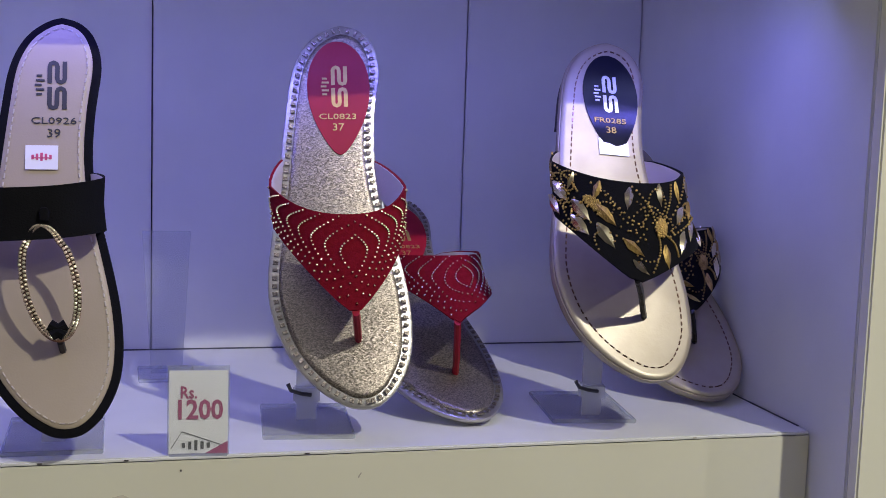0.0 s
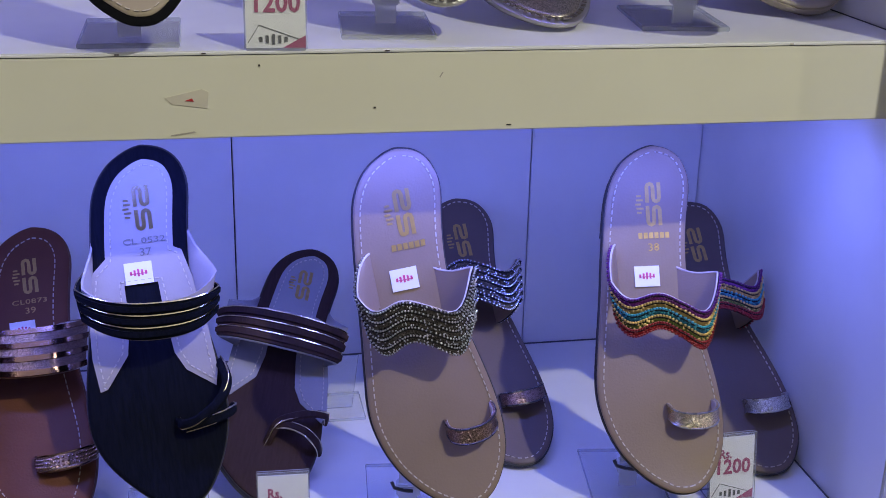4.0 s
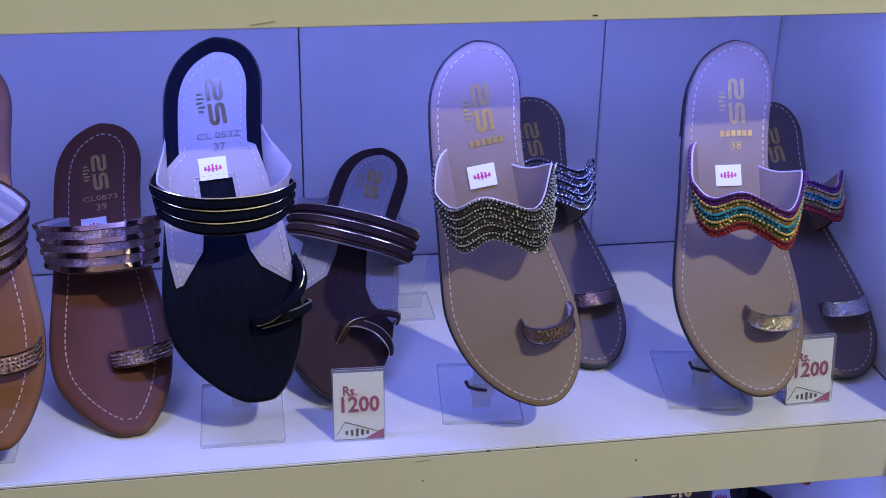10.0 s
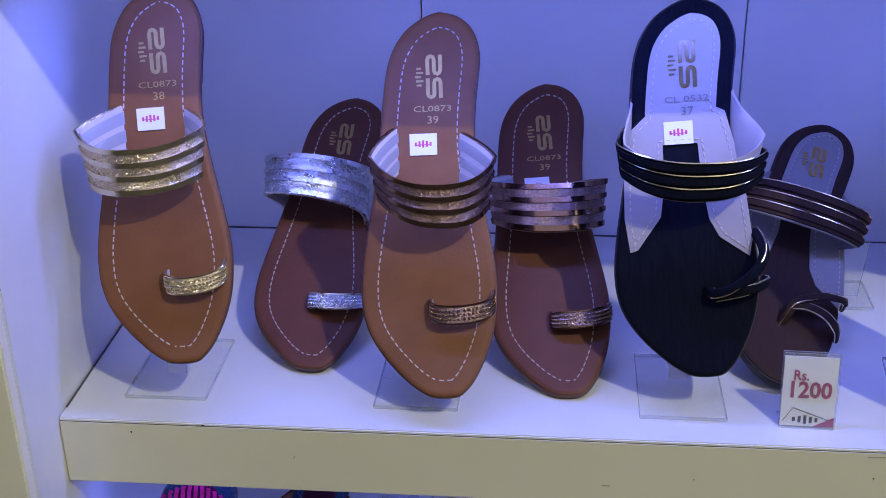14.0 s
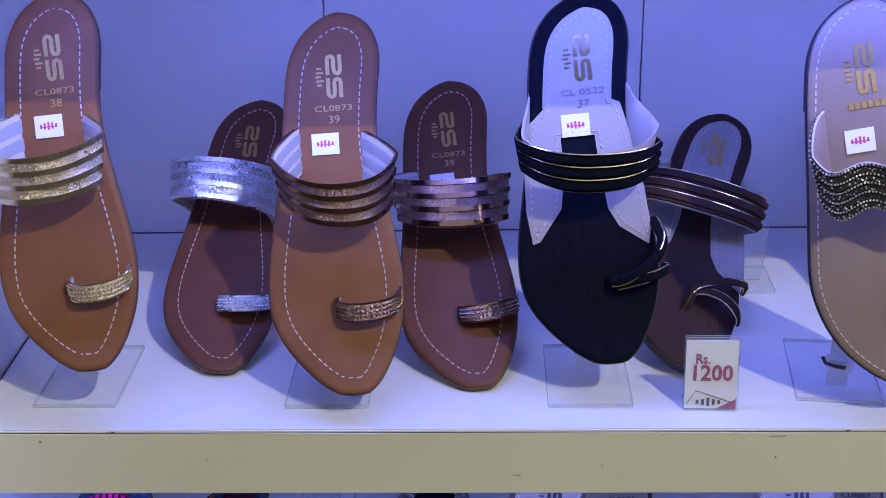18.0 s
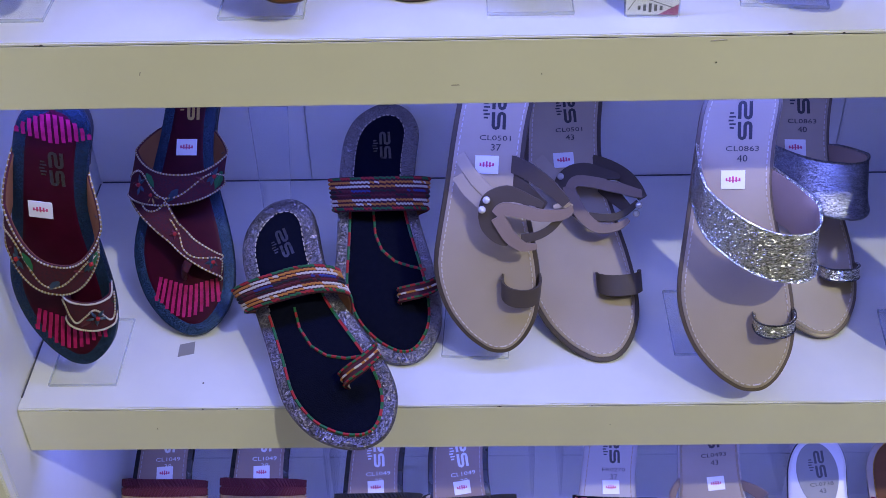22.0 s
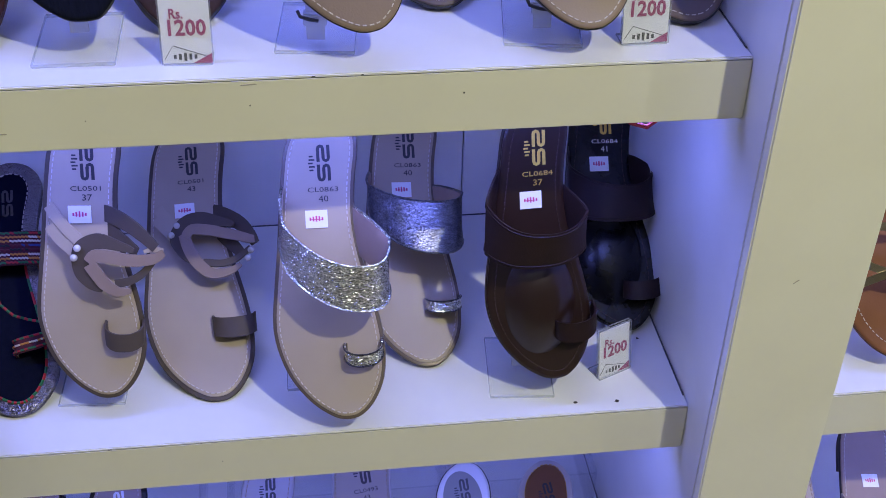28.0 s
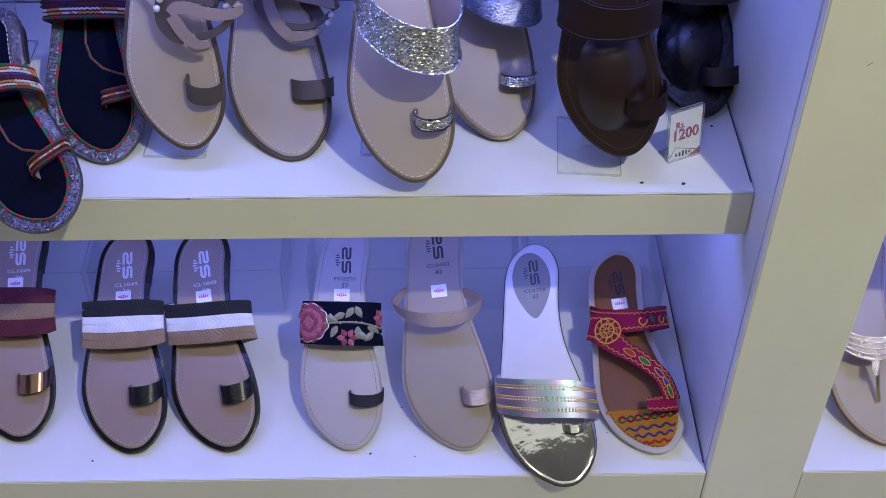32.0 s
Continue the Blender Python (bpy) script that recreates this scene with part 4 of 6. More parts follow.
# toe tip, heel, roll about the length, width of the front and of the heel
SPOTS = {
    "a1": ((-0.0262, 0.7460, 1.2048), (-0.0252, 0.8366, 1.4554), -2.3, 0.971, 0.921),
    "a2": ((0.1583, 0.7755, 1.2089), (0.1614, 0.8783, 1.4611), -6.6, 1.026, 0.983),
    "a2r": ((0.2426, 0.8029, 1.1887), (0.2341, 1.0240, 1.3265), 2.8, 1.003, 1.007),
    "a3": ((0.3490, 0.7498, 1.2278), (0.3652, 0.8852, 1.4576), 0.4, 1.092, 1.046),
    "a3r": ((0.4430, 0.8385, 1.1903), (0.4392, 1.0254, 1.3781), -5.4, 1.063, 1.019),
    "b1": ((-0.3739, 0.7702, 0.8632), (-0.4010, 0.8808, 1.1020), 2.6, 1.072, 1.074),
    "b2": ((-0.3012, 0.8317, 0.8213), (-0.2953, 1.0568, 0.9610), 1.7, 0.997, 1.050),
    "b3": ((-0.1920, 0.7710, 0.8416), (-0.2088, 0.9180, 1.0745), 1.2, 1.031, 1.051),
    "b4": ((-0.1054, 0.8103, 0.8198), (-0.1331, 1.0227, 0.9870), 2.8, 0.976, 1.072),
    "b5": ((-0.0122, 0.7904, 0.8551), (-0.0345, 0.8882, 1.0938), -1.6, 1.122, 1.149),
    "b6": ((0.0437, 0.8274, 0.8258), (0.1047, 1.0542, 0.9438), -2.0, 1.009, 1.014),
    "b7": ((0.1850, 0.7668, 0.8492), (0.1442, 0.8442, 1.0988), -0.2, 1.061, 1.079),
    "b8": ((0.2511, 0.8571, 0.8218), (0.2352, 1.0627, 0.9844), 0.5, 1.030, 1.132),
    "b9": ((0.3458, 0.7605, 0.8477), (0.3490, 0.8784, 1.0844), -2.4, 1.083, 1.086),
    "b10": ((0.4463, 0.8139, 0.8216), (0.4395, 1.0128, 0.9894), -6.1, 1.038, 1.021),
    "c1": ((-0.4186, 0.7919, 0.4862), (-0.3840, 0.8120, 0.7444), 0.1, 0.997, 1.000),
    "c2": ((-0.3335, 0.8484, 0.4595), (-0.3263, 1.0381, 0.6397), -3.8, 1.090, 0.841),
    "c3": ((-0.1576, 0.6972, 0.4705), (-0.2525, 0.9247, 0.5522), 10.3, 1.085, 1.248),
    "c4": ((-0.1367, 0.8077, 0.4570), (-0.1517, 1.0420, 0.5836), 4.3, 1.073, 1.181),
    "c5": ((-0.0536, 0.8020, 0.4812), (-0.0410, 0.8936, 0.7252), -0.3, 1.044, 1.028),
    "c6": ((0.0412, 0.8112, 0.4550), (0.0277, 1.0825, 0.6051), 1.3, 0.964, 1.024),
    "c7": ((0.1586, 0.7537, 0.4785), (0.1583, 0.8958, 0.7149), -4.7, 1.040, 1.021),
    "c8": ((0.2409, 0.8379, 0.4575), (0.2497, 1.0537, 0.6296), -0.7, 1.021, 1.029),
    "c9": ((0.3519, 0.7816, 0.4846), (0.3436, 0.8713, 0.7321), 0.9, 1.077, 0.972),
    "c10": ((0.4430, 0.8682, 0.4601), (0.4559, 1.0616, 0.6417), -4.4, 1.062, 1.036),
    "d00": ((-0.3980, 0.7560, 0.0935), (-0.4080, 0.9890, 0.2280), 0.0, 1.070, 1.040),
    "d0": ((-0.2910, 0.7560, 0.0935), (-0.3000, 0.9890, 0.2280), 0.0, 1.070, 1.040),
    "d1": ((-0.1609, 0.7372, 0.0929), (-0.1742, 0.9721, 0.2197), -2.4, 1.091, 1.055),
    "d2": ((-0.0511, 0.7378, 0.0930), (-0.0865, 0.9640, 0.2286), 0.4, 1.096, 1.083),
    "d3": ((0.0817, 0.7381, 0.0938), (0.0863, 0.9567, 0.2401), -0.7, 1.059, 0.960),
    "d4": ((0.2126, 0.7354, 0.0935), (0.1874, 0.9646, 0.2527), -0.2, 1.083, 1.020),
    "d5": ((0.3204, 0.6855, 0.0920), (0.2984, 0.9244, 0.2331), -1.4, 1.108, 0.981),
    "d6": ((0.4295, 0.7235, 0.0972), (0.4050, 0.9739, 0.1719), 0.4, 1.059, 1.071),
    "e1": ((0.6900, 0.7900, 0.4720), (0.6980, 0.9180, 0.7000), 0.0, 1.000, 1.000),
    "e2": ((0.6880, 0.7350, 0.0937), (0.6960, 0.9680, 0.2200), 0.0, 1.050, 1.020),
    "e3": ((0.7780, 0.7350, 0.0937), (0.7970, 0.9680, 0.2180), 0.0, 1.050, 1.020),
}

# straps: where the upper and the lower edge start and end along the foot, how far their middles sag, height, bulge, skew
STRAPS = {
    "d6": (0.746, 0.694, 0.100, 0.595, 0.571, 0.056, 0.033, 0.010, 0.031),
    "c2": (0.759, 0.744, 0.199, 0.546, 0.610, 0.135, 0.034, 0.022, 0.001),
    "c1r": (0.326, 0.342, 0.031, 0.211, 0.217, 0.031, 0.018, 0.005, -0.002),
    "c1": (0.825, 0.750, 0.320, 0.630, 0.624, 0.289, 0.026, 0.013, 0.006),
    "a3r": (0.652, 0.630, 0.171, 0.567, 0.544, 0.195, 0.049, 0.019, 0.007, 0.483),
    "a1": (0.582, 0.619, 0.064, 0.449, 0.485, 0.043, 0.039, 0.013, -0.003),
    "b1": (0.701, 0.678, 0.134, 0.534, 0.524, 0.088, 0.044, 0.026, -0.006),
    "b2": (0.681, 0.671, 0.064, 0.563, 0.512, 0.050, 0.051, 0.012, -0.014),
    "b3": (0.708, 0.689, 0.185, 0.586, 0.540, 0.152, 0.043, 0.025, 0.009),
    "b4": (0.703, 0.661, 0.124, 0.567, 0.519, 0.115, 0.044, 0.029, 0.005),
    "b5": (0.684, 0.623, 0.090, 0.604, 0.578, 0.125, 0.042, 0.016, 0.009),
    "b6": (0.600, 0.636, 0.050, 0.531, 0.532, 0.070, 0.041, 0.025, -0.010),
    "b7": (0.725, 0.696, 0.133, 0.573, 0.526, 0.085, 0.038, 0.025, 0.007),
    "b8": (0.708, 0.672, 0.068, 0.559, 0.530, 0.049, 0.047, 0.025, 0.008),
    "b9": (0.705, 0.676, 0.163, 0.562, 0.504, 0.101, 0.041, 0.022, 0.012),
    "b10": (0.683, 0.679, 0.090, 0.548, 0.531, 0.048, 0.044, 0.022, 0.013),
    "c7": (0.764, 0.686, 0.209, 0.604, 0.526, 0.188, 0.065, 0.016, 0.033),
    "c8": (0.726, 0.669, 0.167, 0.627, 0.522, 0.219, 0.063, 0.017, 0.018),
    "c9": (0.774, 0.692, 0.158, 0.551, 0.533, 0.090, 0.044, 0.020, -0.003),
    "c10": (0.716, 0.693, 0.186, 0.473, 0.483, 0.092, 0.051, 0.013, 0.012),
    "c3": (0.735, 0.565, 0.000, 0.635, 0.465, 0.000, 0.036, 0.014, 0.004),
    "c4": (0.703, 0.678, 0.051, 0.577, 0.553, 0.043, 0.036, 0.015, 0.007),
    "d1": (0.674, 0.637, 0.018, 0.489, 0.485, 0.057, 0.030, 0.016, 0.018),
    "d2": (0.683, 0.620, 0.027, 0.507, 0.455, 0.029, 0.031, 0.018, 0.023),
    "d3": (0.643, 0.633, 0.019, 0.463, 0.450, 0.021, 0.035, 0.017, 0.010),
    "d4": (0.695, 0.661, 0.137, 0.672, 0.623, 0.161, 0.046, 0.023, 0.005),
    "d5": (0.472, 0.368, 0.012, 0.338, 0.244, 0.030, 0.036, 0.011, 0.006),
    "a2": (0.644, 0.637, 0.203, 0.561, 0.544, 0.199, 0.045, 0.017, 0.008, 0.517),
    "a2r": (0.702, 0.727, 0.286, 0.667, 0.503, 0.175, 0.058, 0.011, 0.017, 0.420),
    "a3": (0.649, 0.645, 0.194, 0.516, 0.425, 0.190, 0.053, 0.020, -0.006, 0.489),
}

for k, like in (("d00", "d1"), ("d0", "d1")):
    STRAPS[k] = STRAPS[like]


def post(ob, b, a, v, x, material, r=0.0022):
    """The thong between the toes, from the tip of the strap down to the footbed."""
    top, foot = b.at(a, 0.96, -0.001), Vector((x * b.L, v * b.L, -0.001))
    pts = [top, top.lerp(foot, 0.35) + Vector((0, 0, 0.003)), top.lerp(foot, 0.75) + Vector((0, -0.001, 0.003)), foot + Vector((0, 0, 0.004)), foot]
    part("thong", tube(pts, r, 8, flat=0.7), material, ob)


def oval_sandal(k):
    ob, L, poly = base(*SPOTS[k], "beige flat sandal with a black velvet strap and crystal oval", sole="black", foot="beige", rim=0.004, thick=0.012, rim_mat="velvet", stitch_at=0.0045)
    b = fitted(k, L)
    strap(ob, b, "velvet", "lining")
    pts = []
    for i in range(41):
        t = 2 * math.pi * i / 40
        y = 0.335 + 0.120 * math.cos(t)
        pts.append(((-0.010 + 0.018 * (0.335 - y) / 0.12 + 0.056 * math.sin(t) * (1.0 if math.cos(t) < 0.6 else 0.9)) * L, y * L, 0.015 + 0.022 * max(0, (y - 0.22)) / 0.26))
    o = part("oval_setting", tube(pts[:-1], 0.0021, 6, closed=True), "bronze", ob)
    part("crystal_trim", merge([bead(Vector(p) + Vector((dx, 0, 0.0014)), 0.0014) for i in range(160) for dx in ((-0.0012, 0.0012)[i % 2],) for p in (Vector(pts[int(i / 4) % 40]).lerp(Vector(pts[(int(i / 4) + 1) % 40]), (i % 4) / 4),)]), "champagne", o, kind="stuff")
    part("knot", merge([tube([((0.006 + a) * L, (0.235 + c) * L, 0.018) for a, c in ((-0.018, 0.01), (0, 0.0), (0.018, 0.01))], 0.0036, 8), tube([((0.006 + a) * L, (0.228 + c) * L, 0.019) for a, c in ((-0.014, -0.008), (0, 0.0), (0.014, -0.008))], 0.0032, 8)]), "velvet", ob)
    part("loop", tube([(-0.020 * L, (0.47 + c) * L, z) for c, z in ((0.02, 0.036), (0.012, 0.041), (0.0, 0.040), (-0.004, 0.036))], 0.003, 8), "velvet", ob)
    part("thong", tube([(0.008 * L, 0.225 * L, 0.017), (0.010 * L, 0.210 * L, 0.012), (0.012 * L, 0.195 * L, -0.001)], 0.0022, 8), "black", ob)
    sticker(ob, L, 0.650, x=-0.042)
    logo(ob, L, 0.827, "ink", 1.0, "CL0926", "39", ink="ink")


def vee(k, L):
    tl, tr, sag, left, right, tip, h, bulge, skew, at = STRAPS[k]

    def bot(s):
        if s < at:
            return left + (tip - left) * (s / at) ** 0.97
        return right + (tip - right) * ((1 - s) / (1 - at)) ** 0.97
    return Band(L, arc((tl + tr) / 2, sag, tr - tl), bot, h, bulge, 0.005, power=0.8, skew=skew)


def red_sandal(k):
    ob, L, poly = base(*SPOTS[k], "red suede thong sandal with studs and silver glitter footbed", sole="silverleather", foot="silvercrackle", rim=0.006, stitch=None, thick=0.008, rim_mat="silverleather")
    part("whipstitch", dashes(poly, 0.0046, L, 0.0004, 0.0030, 0.0024, 0.0034), "silvercrackle", ob, smooth=False, kind="stuff")
    heel_pad(ob, L, "redgloss", "glossy red oval heel pad", -0.012, 0.825, 0.080, 0.125, 0.180)
    logo(ob, L, 0.827, "foilgold", 0.95, "CL0823", "37", z=0.0021)
    b = vee(k, L)
    st = strap(ob, b, "red", "lining")
    studs = []
    for n in range(1, 10):
        tall, across = 0.07 + 0.135 * n, 0.052 * n - 0.012
        count = 7 + 5 * n
        for side in (-1, 1):
            for i in range(count + 1):
                t = 2 * i / count - 1
                q, a = 0.42 + tall * t, 0.52 + side * across * (1 - abs(t) ** 1.7)
                if 0.03 < q < 0.96 and 0.015 < a < 0.985:
                    studs.append(bead(b.at(a, q, 0.0005), 0.00085))
    part("stud_trim", merge(studs), "palegold", st, kind="stuff")
    post(ob, b, STRAPS[k][9], 0.174 if k == "a2" else 0.196, 0.016, "redgloss", 0.0036)


def leaf_shape(b, s, q, ang, ln, wd):
    """A small embossed leaf on a strap."""
    p = b.at(s, q, 0.0004)
    es = (b.at(min(s + 0.01, 1), q, 0.0004) - b.at(max(s - 0.01, 0), q, 0.0004)).normalized()
    eq = (b.at(s, min(q + 0.02, 1), 0.0004) - b.at(s, max(q - 0.02, 0), 0.0004)).normalized()
    nrm = es.cross(eq).normalized()
    if nrm.z < 0:
        nrm = -nrm
    u = es * math.cos(ang) + eq * math.sin(ang)
    w = nrm.cross(u)
    vs, fs = [], []
    for i in range(7):
        t = i / 6
        half = wd * math.sin(math.pi * min(t * 0.94 + 0.06, 1)) * (1.15 - 0.5 * t) * (1.0 if i % 2 == 0 else 0.86)
        c = p + u * (t - 0.5) * ln
        vs += [c - w * half, c + nrm * 0.0017 * math.sin(math.pi * (0.15 + 0.8 * t)), c + w * half]
    for i in range(6):
        a = i * 3
        fs += [(a, a + 3, a + 4, a + 1), (a + 1, a + 4, a + 5, a + 2)]
    return vs, fs


def leaf_sandal(k):
    ob, L, poly = base(*SPOTS[k], "pale gold thong sandal with black strap of gold leaves", sole="goldleather", foot="goldleather", rim=0.0, stitch="bronze", thick=0.011, rim_mat="goldleather", stitch_at=0.0095)
    heel_pad(ob, L, "navygloss", "glossy navy heel pad", -0.008, 0.825, 0.080, 0.125, 0.180)
    logo(ob, L, 0.827, "foilsilver", 0.95, "FR0285", "38", z=0.0021, ink="foilgold")
    part("silver_label", plate([(-0.055 * L, 0.640 * L), (0.030 * L, 0.640 * L), (0.030 * L, 0.690 * L), (-0.055 * L, 0.690 * L)], 0.002, 0.0026), "foilsilver", ob, smooth=False)
    b = vee(k, L)
    st = strap(ob, b, "velvet", "lining")
    spots = [(0.08, 0.16, 1.9), (0.17, 0.20, 2.0), (0.27, 0.20, 2.0), (0.38, 0.18, 1.9), (0.49, 0.17, 1.75), (0.60, 0.15, 1.55), (0.70, 0.17, 1.4), (0.80, 0.19, 1.2), (0.90, 0.22, 1.1),
             (0.12, 0.58, 2.7), (0.22, 0.46, 0.5), (0.31, 0.56, 0.5), (0.41, 0.44, 0.6), (0.30, 0.80, 0.3), (0.40, 0.70, 0.7), (0.49, 0.66, 0.7), (0.50, 0.86, 0.9), (0.70, 0.48, 2.6), (0.79, 0.50, 2.5), (0.76, 0.74, 2.4),
             (0.68, 0.80, 2.2), (0.59, 0.86, 1.6), (0.90, 0.55, 2.0), (0.05, 0.55, 0.9), (0.84, 0.80, 2.3), (0.18, 0.78, 0.4), (0.95, 0.75, 2.0)]
    for i, (s, q, a) in enumerate(spots):
        part("leaf", leaf_shape(b, min(max(s, 0.03), 0.97), q, a, 0.0165, 0.0036), "goldthread" if i % 3 == 0 else "palegold", st)
    bd = []
    for s0, q0, s1, q1 in [(0.57, 0.5, 0.5, 0.05), (0.6, 0.48, 0.66, 0.05), (0.62, 0.5, 0.8, 0.05), (0.53, 0.5, 0.36, 0.1), (0.5, 0.52, 0.2, 0.4), (0.52, 0.6, 0.24, 0.68), (0.63, 0.6, 0.9, 0.4), (0.62, 0.66, 0.84, 0.62), (0.57, 0.62, 0.53, 0.95), (0.6, 0.62, 0.64, 0.92), (0.1, 0.08, 0.26, 0.42), (0.03, 0.2, 0.16, 0.5), (0.2, 0.06, 0.3, 0.3), (0.93, 0.05, 0.97, 0.6)]:
        for i in range(13):
            t = i / 12
            bd.append(bead(b.at(s0 + (s1 - s0) * t + 0.014 * math.sin(math.pi * t), q0 + (q1 - q0) * t, 0.0006), 0.0009))
    for i in range(60):
        t = i * 2.4
        r = 0.012 * math.sqrt(i / 60)
        bd.append(bead(b.at(0.585 + r * 2.0 * math.cos(t), 0.53 + r * 9 * math.sin(t), 0.0008 + 0.002 * (1 - i / 60)), 0.0011))
        bd.append(bead(b.at(0.36 + r * 3 * math.cos(t), 0.36 + r * 7 * math.sin(t), 0.0006), 0.0009))
    rnd = random.Random(21)
    for j in range(26):
        s0, q0, turn = rnd.uniform(0.08, 0.92), rnd.uniform(0.2, 0.85), rnd.uniform(0, 6.28)
        for i in range(11):
            t = turn + i * 0.28
            bd.append(bead(b.at(min(max(s0 + 0.05 * math.cos(t), 0.02), 0.98), min(max(q0 + 0.16 * math.sin(t), 0.04), 0.96), 0.0006), 0.0008))
    part("bead_trim", merge(bd), "goldthread", st, kind="stuff")
    post(ob, b, STRAPS[k][9], 0.178 if k == "a3" else 0.205, 0.020, "blackleather", 0.0030)


def tan_sandal(k, metal, glit, label, code="CL0873", size="38", mark="foilgold"):
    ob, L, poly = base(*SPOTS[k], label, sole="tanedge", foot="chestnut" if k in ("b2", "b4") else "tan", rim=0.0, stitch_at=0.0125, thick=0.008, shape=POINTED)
    b = fitted(k, L, 0.007, 0.0 if k == "b2" else 0.012)
    st = strap(ob, b, glit, "lining")
    for q0, q1 in ((0.0, 0.11), (0.29, 0.40), (0.58, 0.69), (0.88, 1.0)):
        part("metal_strip", b.sheet(q0, q1, off=0.0014, thick=0.0012, nq=2), metal, st)
    for q0, q1 in ((0.10, 0.30), (0.40, 0.59), (0.69, 0.88)):
        part("inner_band", b.sheet(q0, q1, off=-0.0026, thick=0.0006, nq=2), "greylining", st)
    rb, ro = ring(ob, L, 0.222, -0.036, 0.132, 0.014, 0.048, glit, slope=0.018, trim=metal)
    part("bead_trim", merge([x for q in (0.28, 0.5, 0.72) for x in rb.beads(q, 0.0003, 26, 0.0010, 0.06, 0.94)]), metal, ro, kind="stuff")
    sticker(ob, L, 0.650, x=-0.042)
    logo(ob, L, 0.827, mark, 1.0, code, size)


def cutout_sandal(k, fabric, lin, metal, label, code="", size="", marked=True):
    ob, L, poly = base(*SPOTS[k], label, sole="black", foot=fabric, rim=0.0, stitch=None, thick=0.011, shape=POINTED)
    # pale insole: heel cup and two side wings around the dark tongue
    ins = inset(poly, 0.011)

    def clip(fn):
        return [p for p in ins if fn(p)]
    hp = clip(lambda p: p.y > 0.70 * L)
    hp = [(p.x, p.y) for p in hp]
    right = [(x * L, y * L) for x, y in ((0.080, 0.70), (0.105, 0.60), (0.125, 0.47), (0.135, 0.36), (0.125, 0.315), (0.05, 0.37), (0.025, 0.42), (0.012, 0.52), (0.006, 0.62))]
    left = [(x * L, y * L) for x, y in ((-0.085, 0.62), (-0.085, 0.52), (-0.10, 0.43), (-0.165, 0.345), (-0.185, 0.34), (-0.195, 0.43), (-0.19, 0.55), (-0.170, 0.66), (-0.125, 0.70))]
    order = sorted(hp, key=lambda c: math.atan2(c[1] - 0.70 * L, c[0] + 0.035 * L))
    outline = order + left[::-1] + right[::-1]
    bm = bmesh.new()
    vs = [bm.verts.new((x, y, 0.0013 + bend(y, L))) for x, y in outline]
    f = bm.faces.new(vs)
    f.normal_update()
    if f.normal.z < 0:
        f.normal_flip()
    bmesh.ops.triangulate(bm, faces=[f])
    bmesh.ops.solidify(bm, geom=bm.faces[:], thickness=-0.0008)
    part("insole", bm, lin, ob, "pale smooth insole with two wings", smooth=False)
    sp = [Vector(c) for c in outline]
    part("stitching", dashes(sp, 0.0040, L, 0.0021, 0.0028, 0.0020, 0.0009), "thread", ob, smooth=False, kind="stuff")
    # raised side walls of the strap, lined in the same leather
    b2 = fitted(k, L)
    b = Band(L, lambda s: 0.765 - (0.765 - b2.top(0.5)) * math.sin(math.pi * s) ** 0.6, b2.bot, b2.h, b2.bulge, 0.006, skew=b2.skew)
    st = part("strap", b.sheet(0.0, 1.0, off=-0.0006), lin, ob)
    for i in range(3):
        q0, q1 = i / 3 + 0.02, (i + 1) / 3 - 0.02
        part("padded_roll", merge([b2.sheet(q0, q1, off=0.0010, thick=0.002, nq=2), b2.sheet(q0 + 0.07, q1 - 0.07, off=0.0030, thick=0.002, nq=2)]), fabric, st)
    part("metal_piping", merge([tube(b2.line(q, 0.0012), 0.0007, 5) for q in (0.0, 0.333, 0.667)]), metal, st)
    # crossed toe loop
    if k == "b5":
        loops = ([(0.005, 0.231, -0.001), (0.016, 0.227, 0.007), (0.032, 0.224, 0.012), (0.075, 0.238, 0.018), (0.131, 0.279, 0.020), (0.155, 0.320, 0.016), (0.151, 0.357, 0.008), (0.139, 0.380, -0.001)],
                 [(0.036, 0.214, 0.010), (0.088, 0.224, 0.016), (0.135, 0.236, 0.015), (0.164, 0.244, 0.004), (0.158, 0.246, -0.003)])
    else:
        loops = ([(-0.028, 0.203, -0.001), (-0.020, 0.223, 0.008), (-0.008, 0.251, 0.016), (0.032, 0.272, 0.020), (0.080, 0.293, 0.020), (0.129, 0.318, 0.012), (0.139, 0.329, -0.001)],
                 [(-0.006, 0.246, 0.013), (0.029, 0.238, 0.019), (0.076, 0.227, 0.019), (0.118, 0.213, 0.012), (0.136, 0.216, -0.001)])
    for pts in loops:
        sm = smooth_path([(x * L, y * L, z) for x, y, z in pts])
        o = part("toe_loop", tube(sm, 0.0036, 8, flat=0.55), fabric, ob)
        part("loop_piping", merge([tube([p + Vector((dx, dy, 0.0004)) for p in sm], 0.0007, 6) for dx, dy in ((0.0016, 0.0031), (-0.0014, -0.0031))]), metal, o)
    if marked:
        logo(ob, L, 0.827, "foilgold" if lin != "lilac" else "palegold", 1.0, code, size, ink="stonegrey", z=0.0023)
    if size:
        sticker(ob, L, 0.650, x=-0.042, z=0.0024)


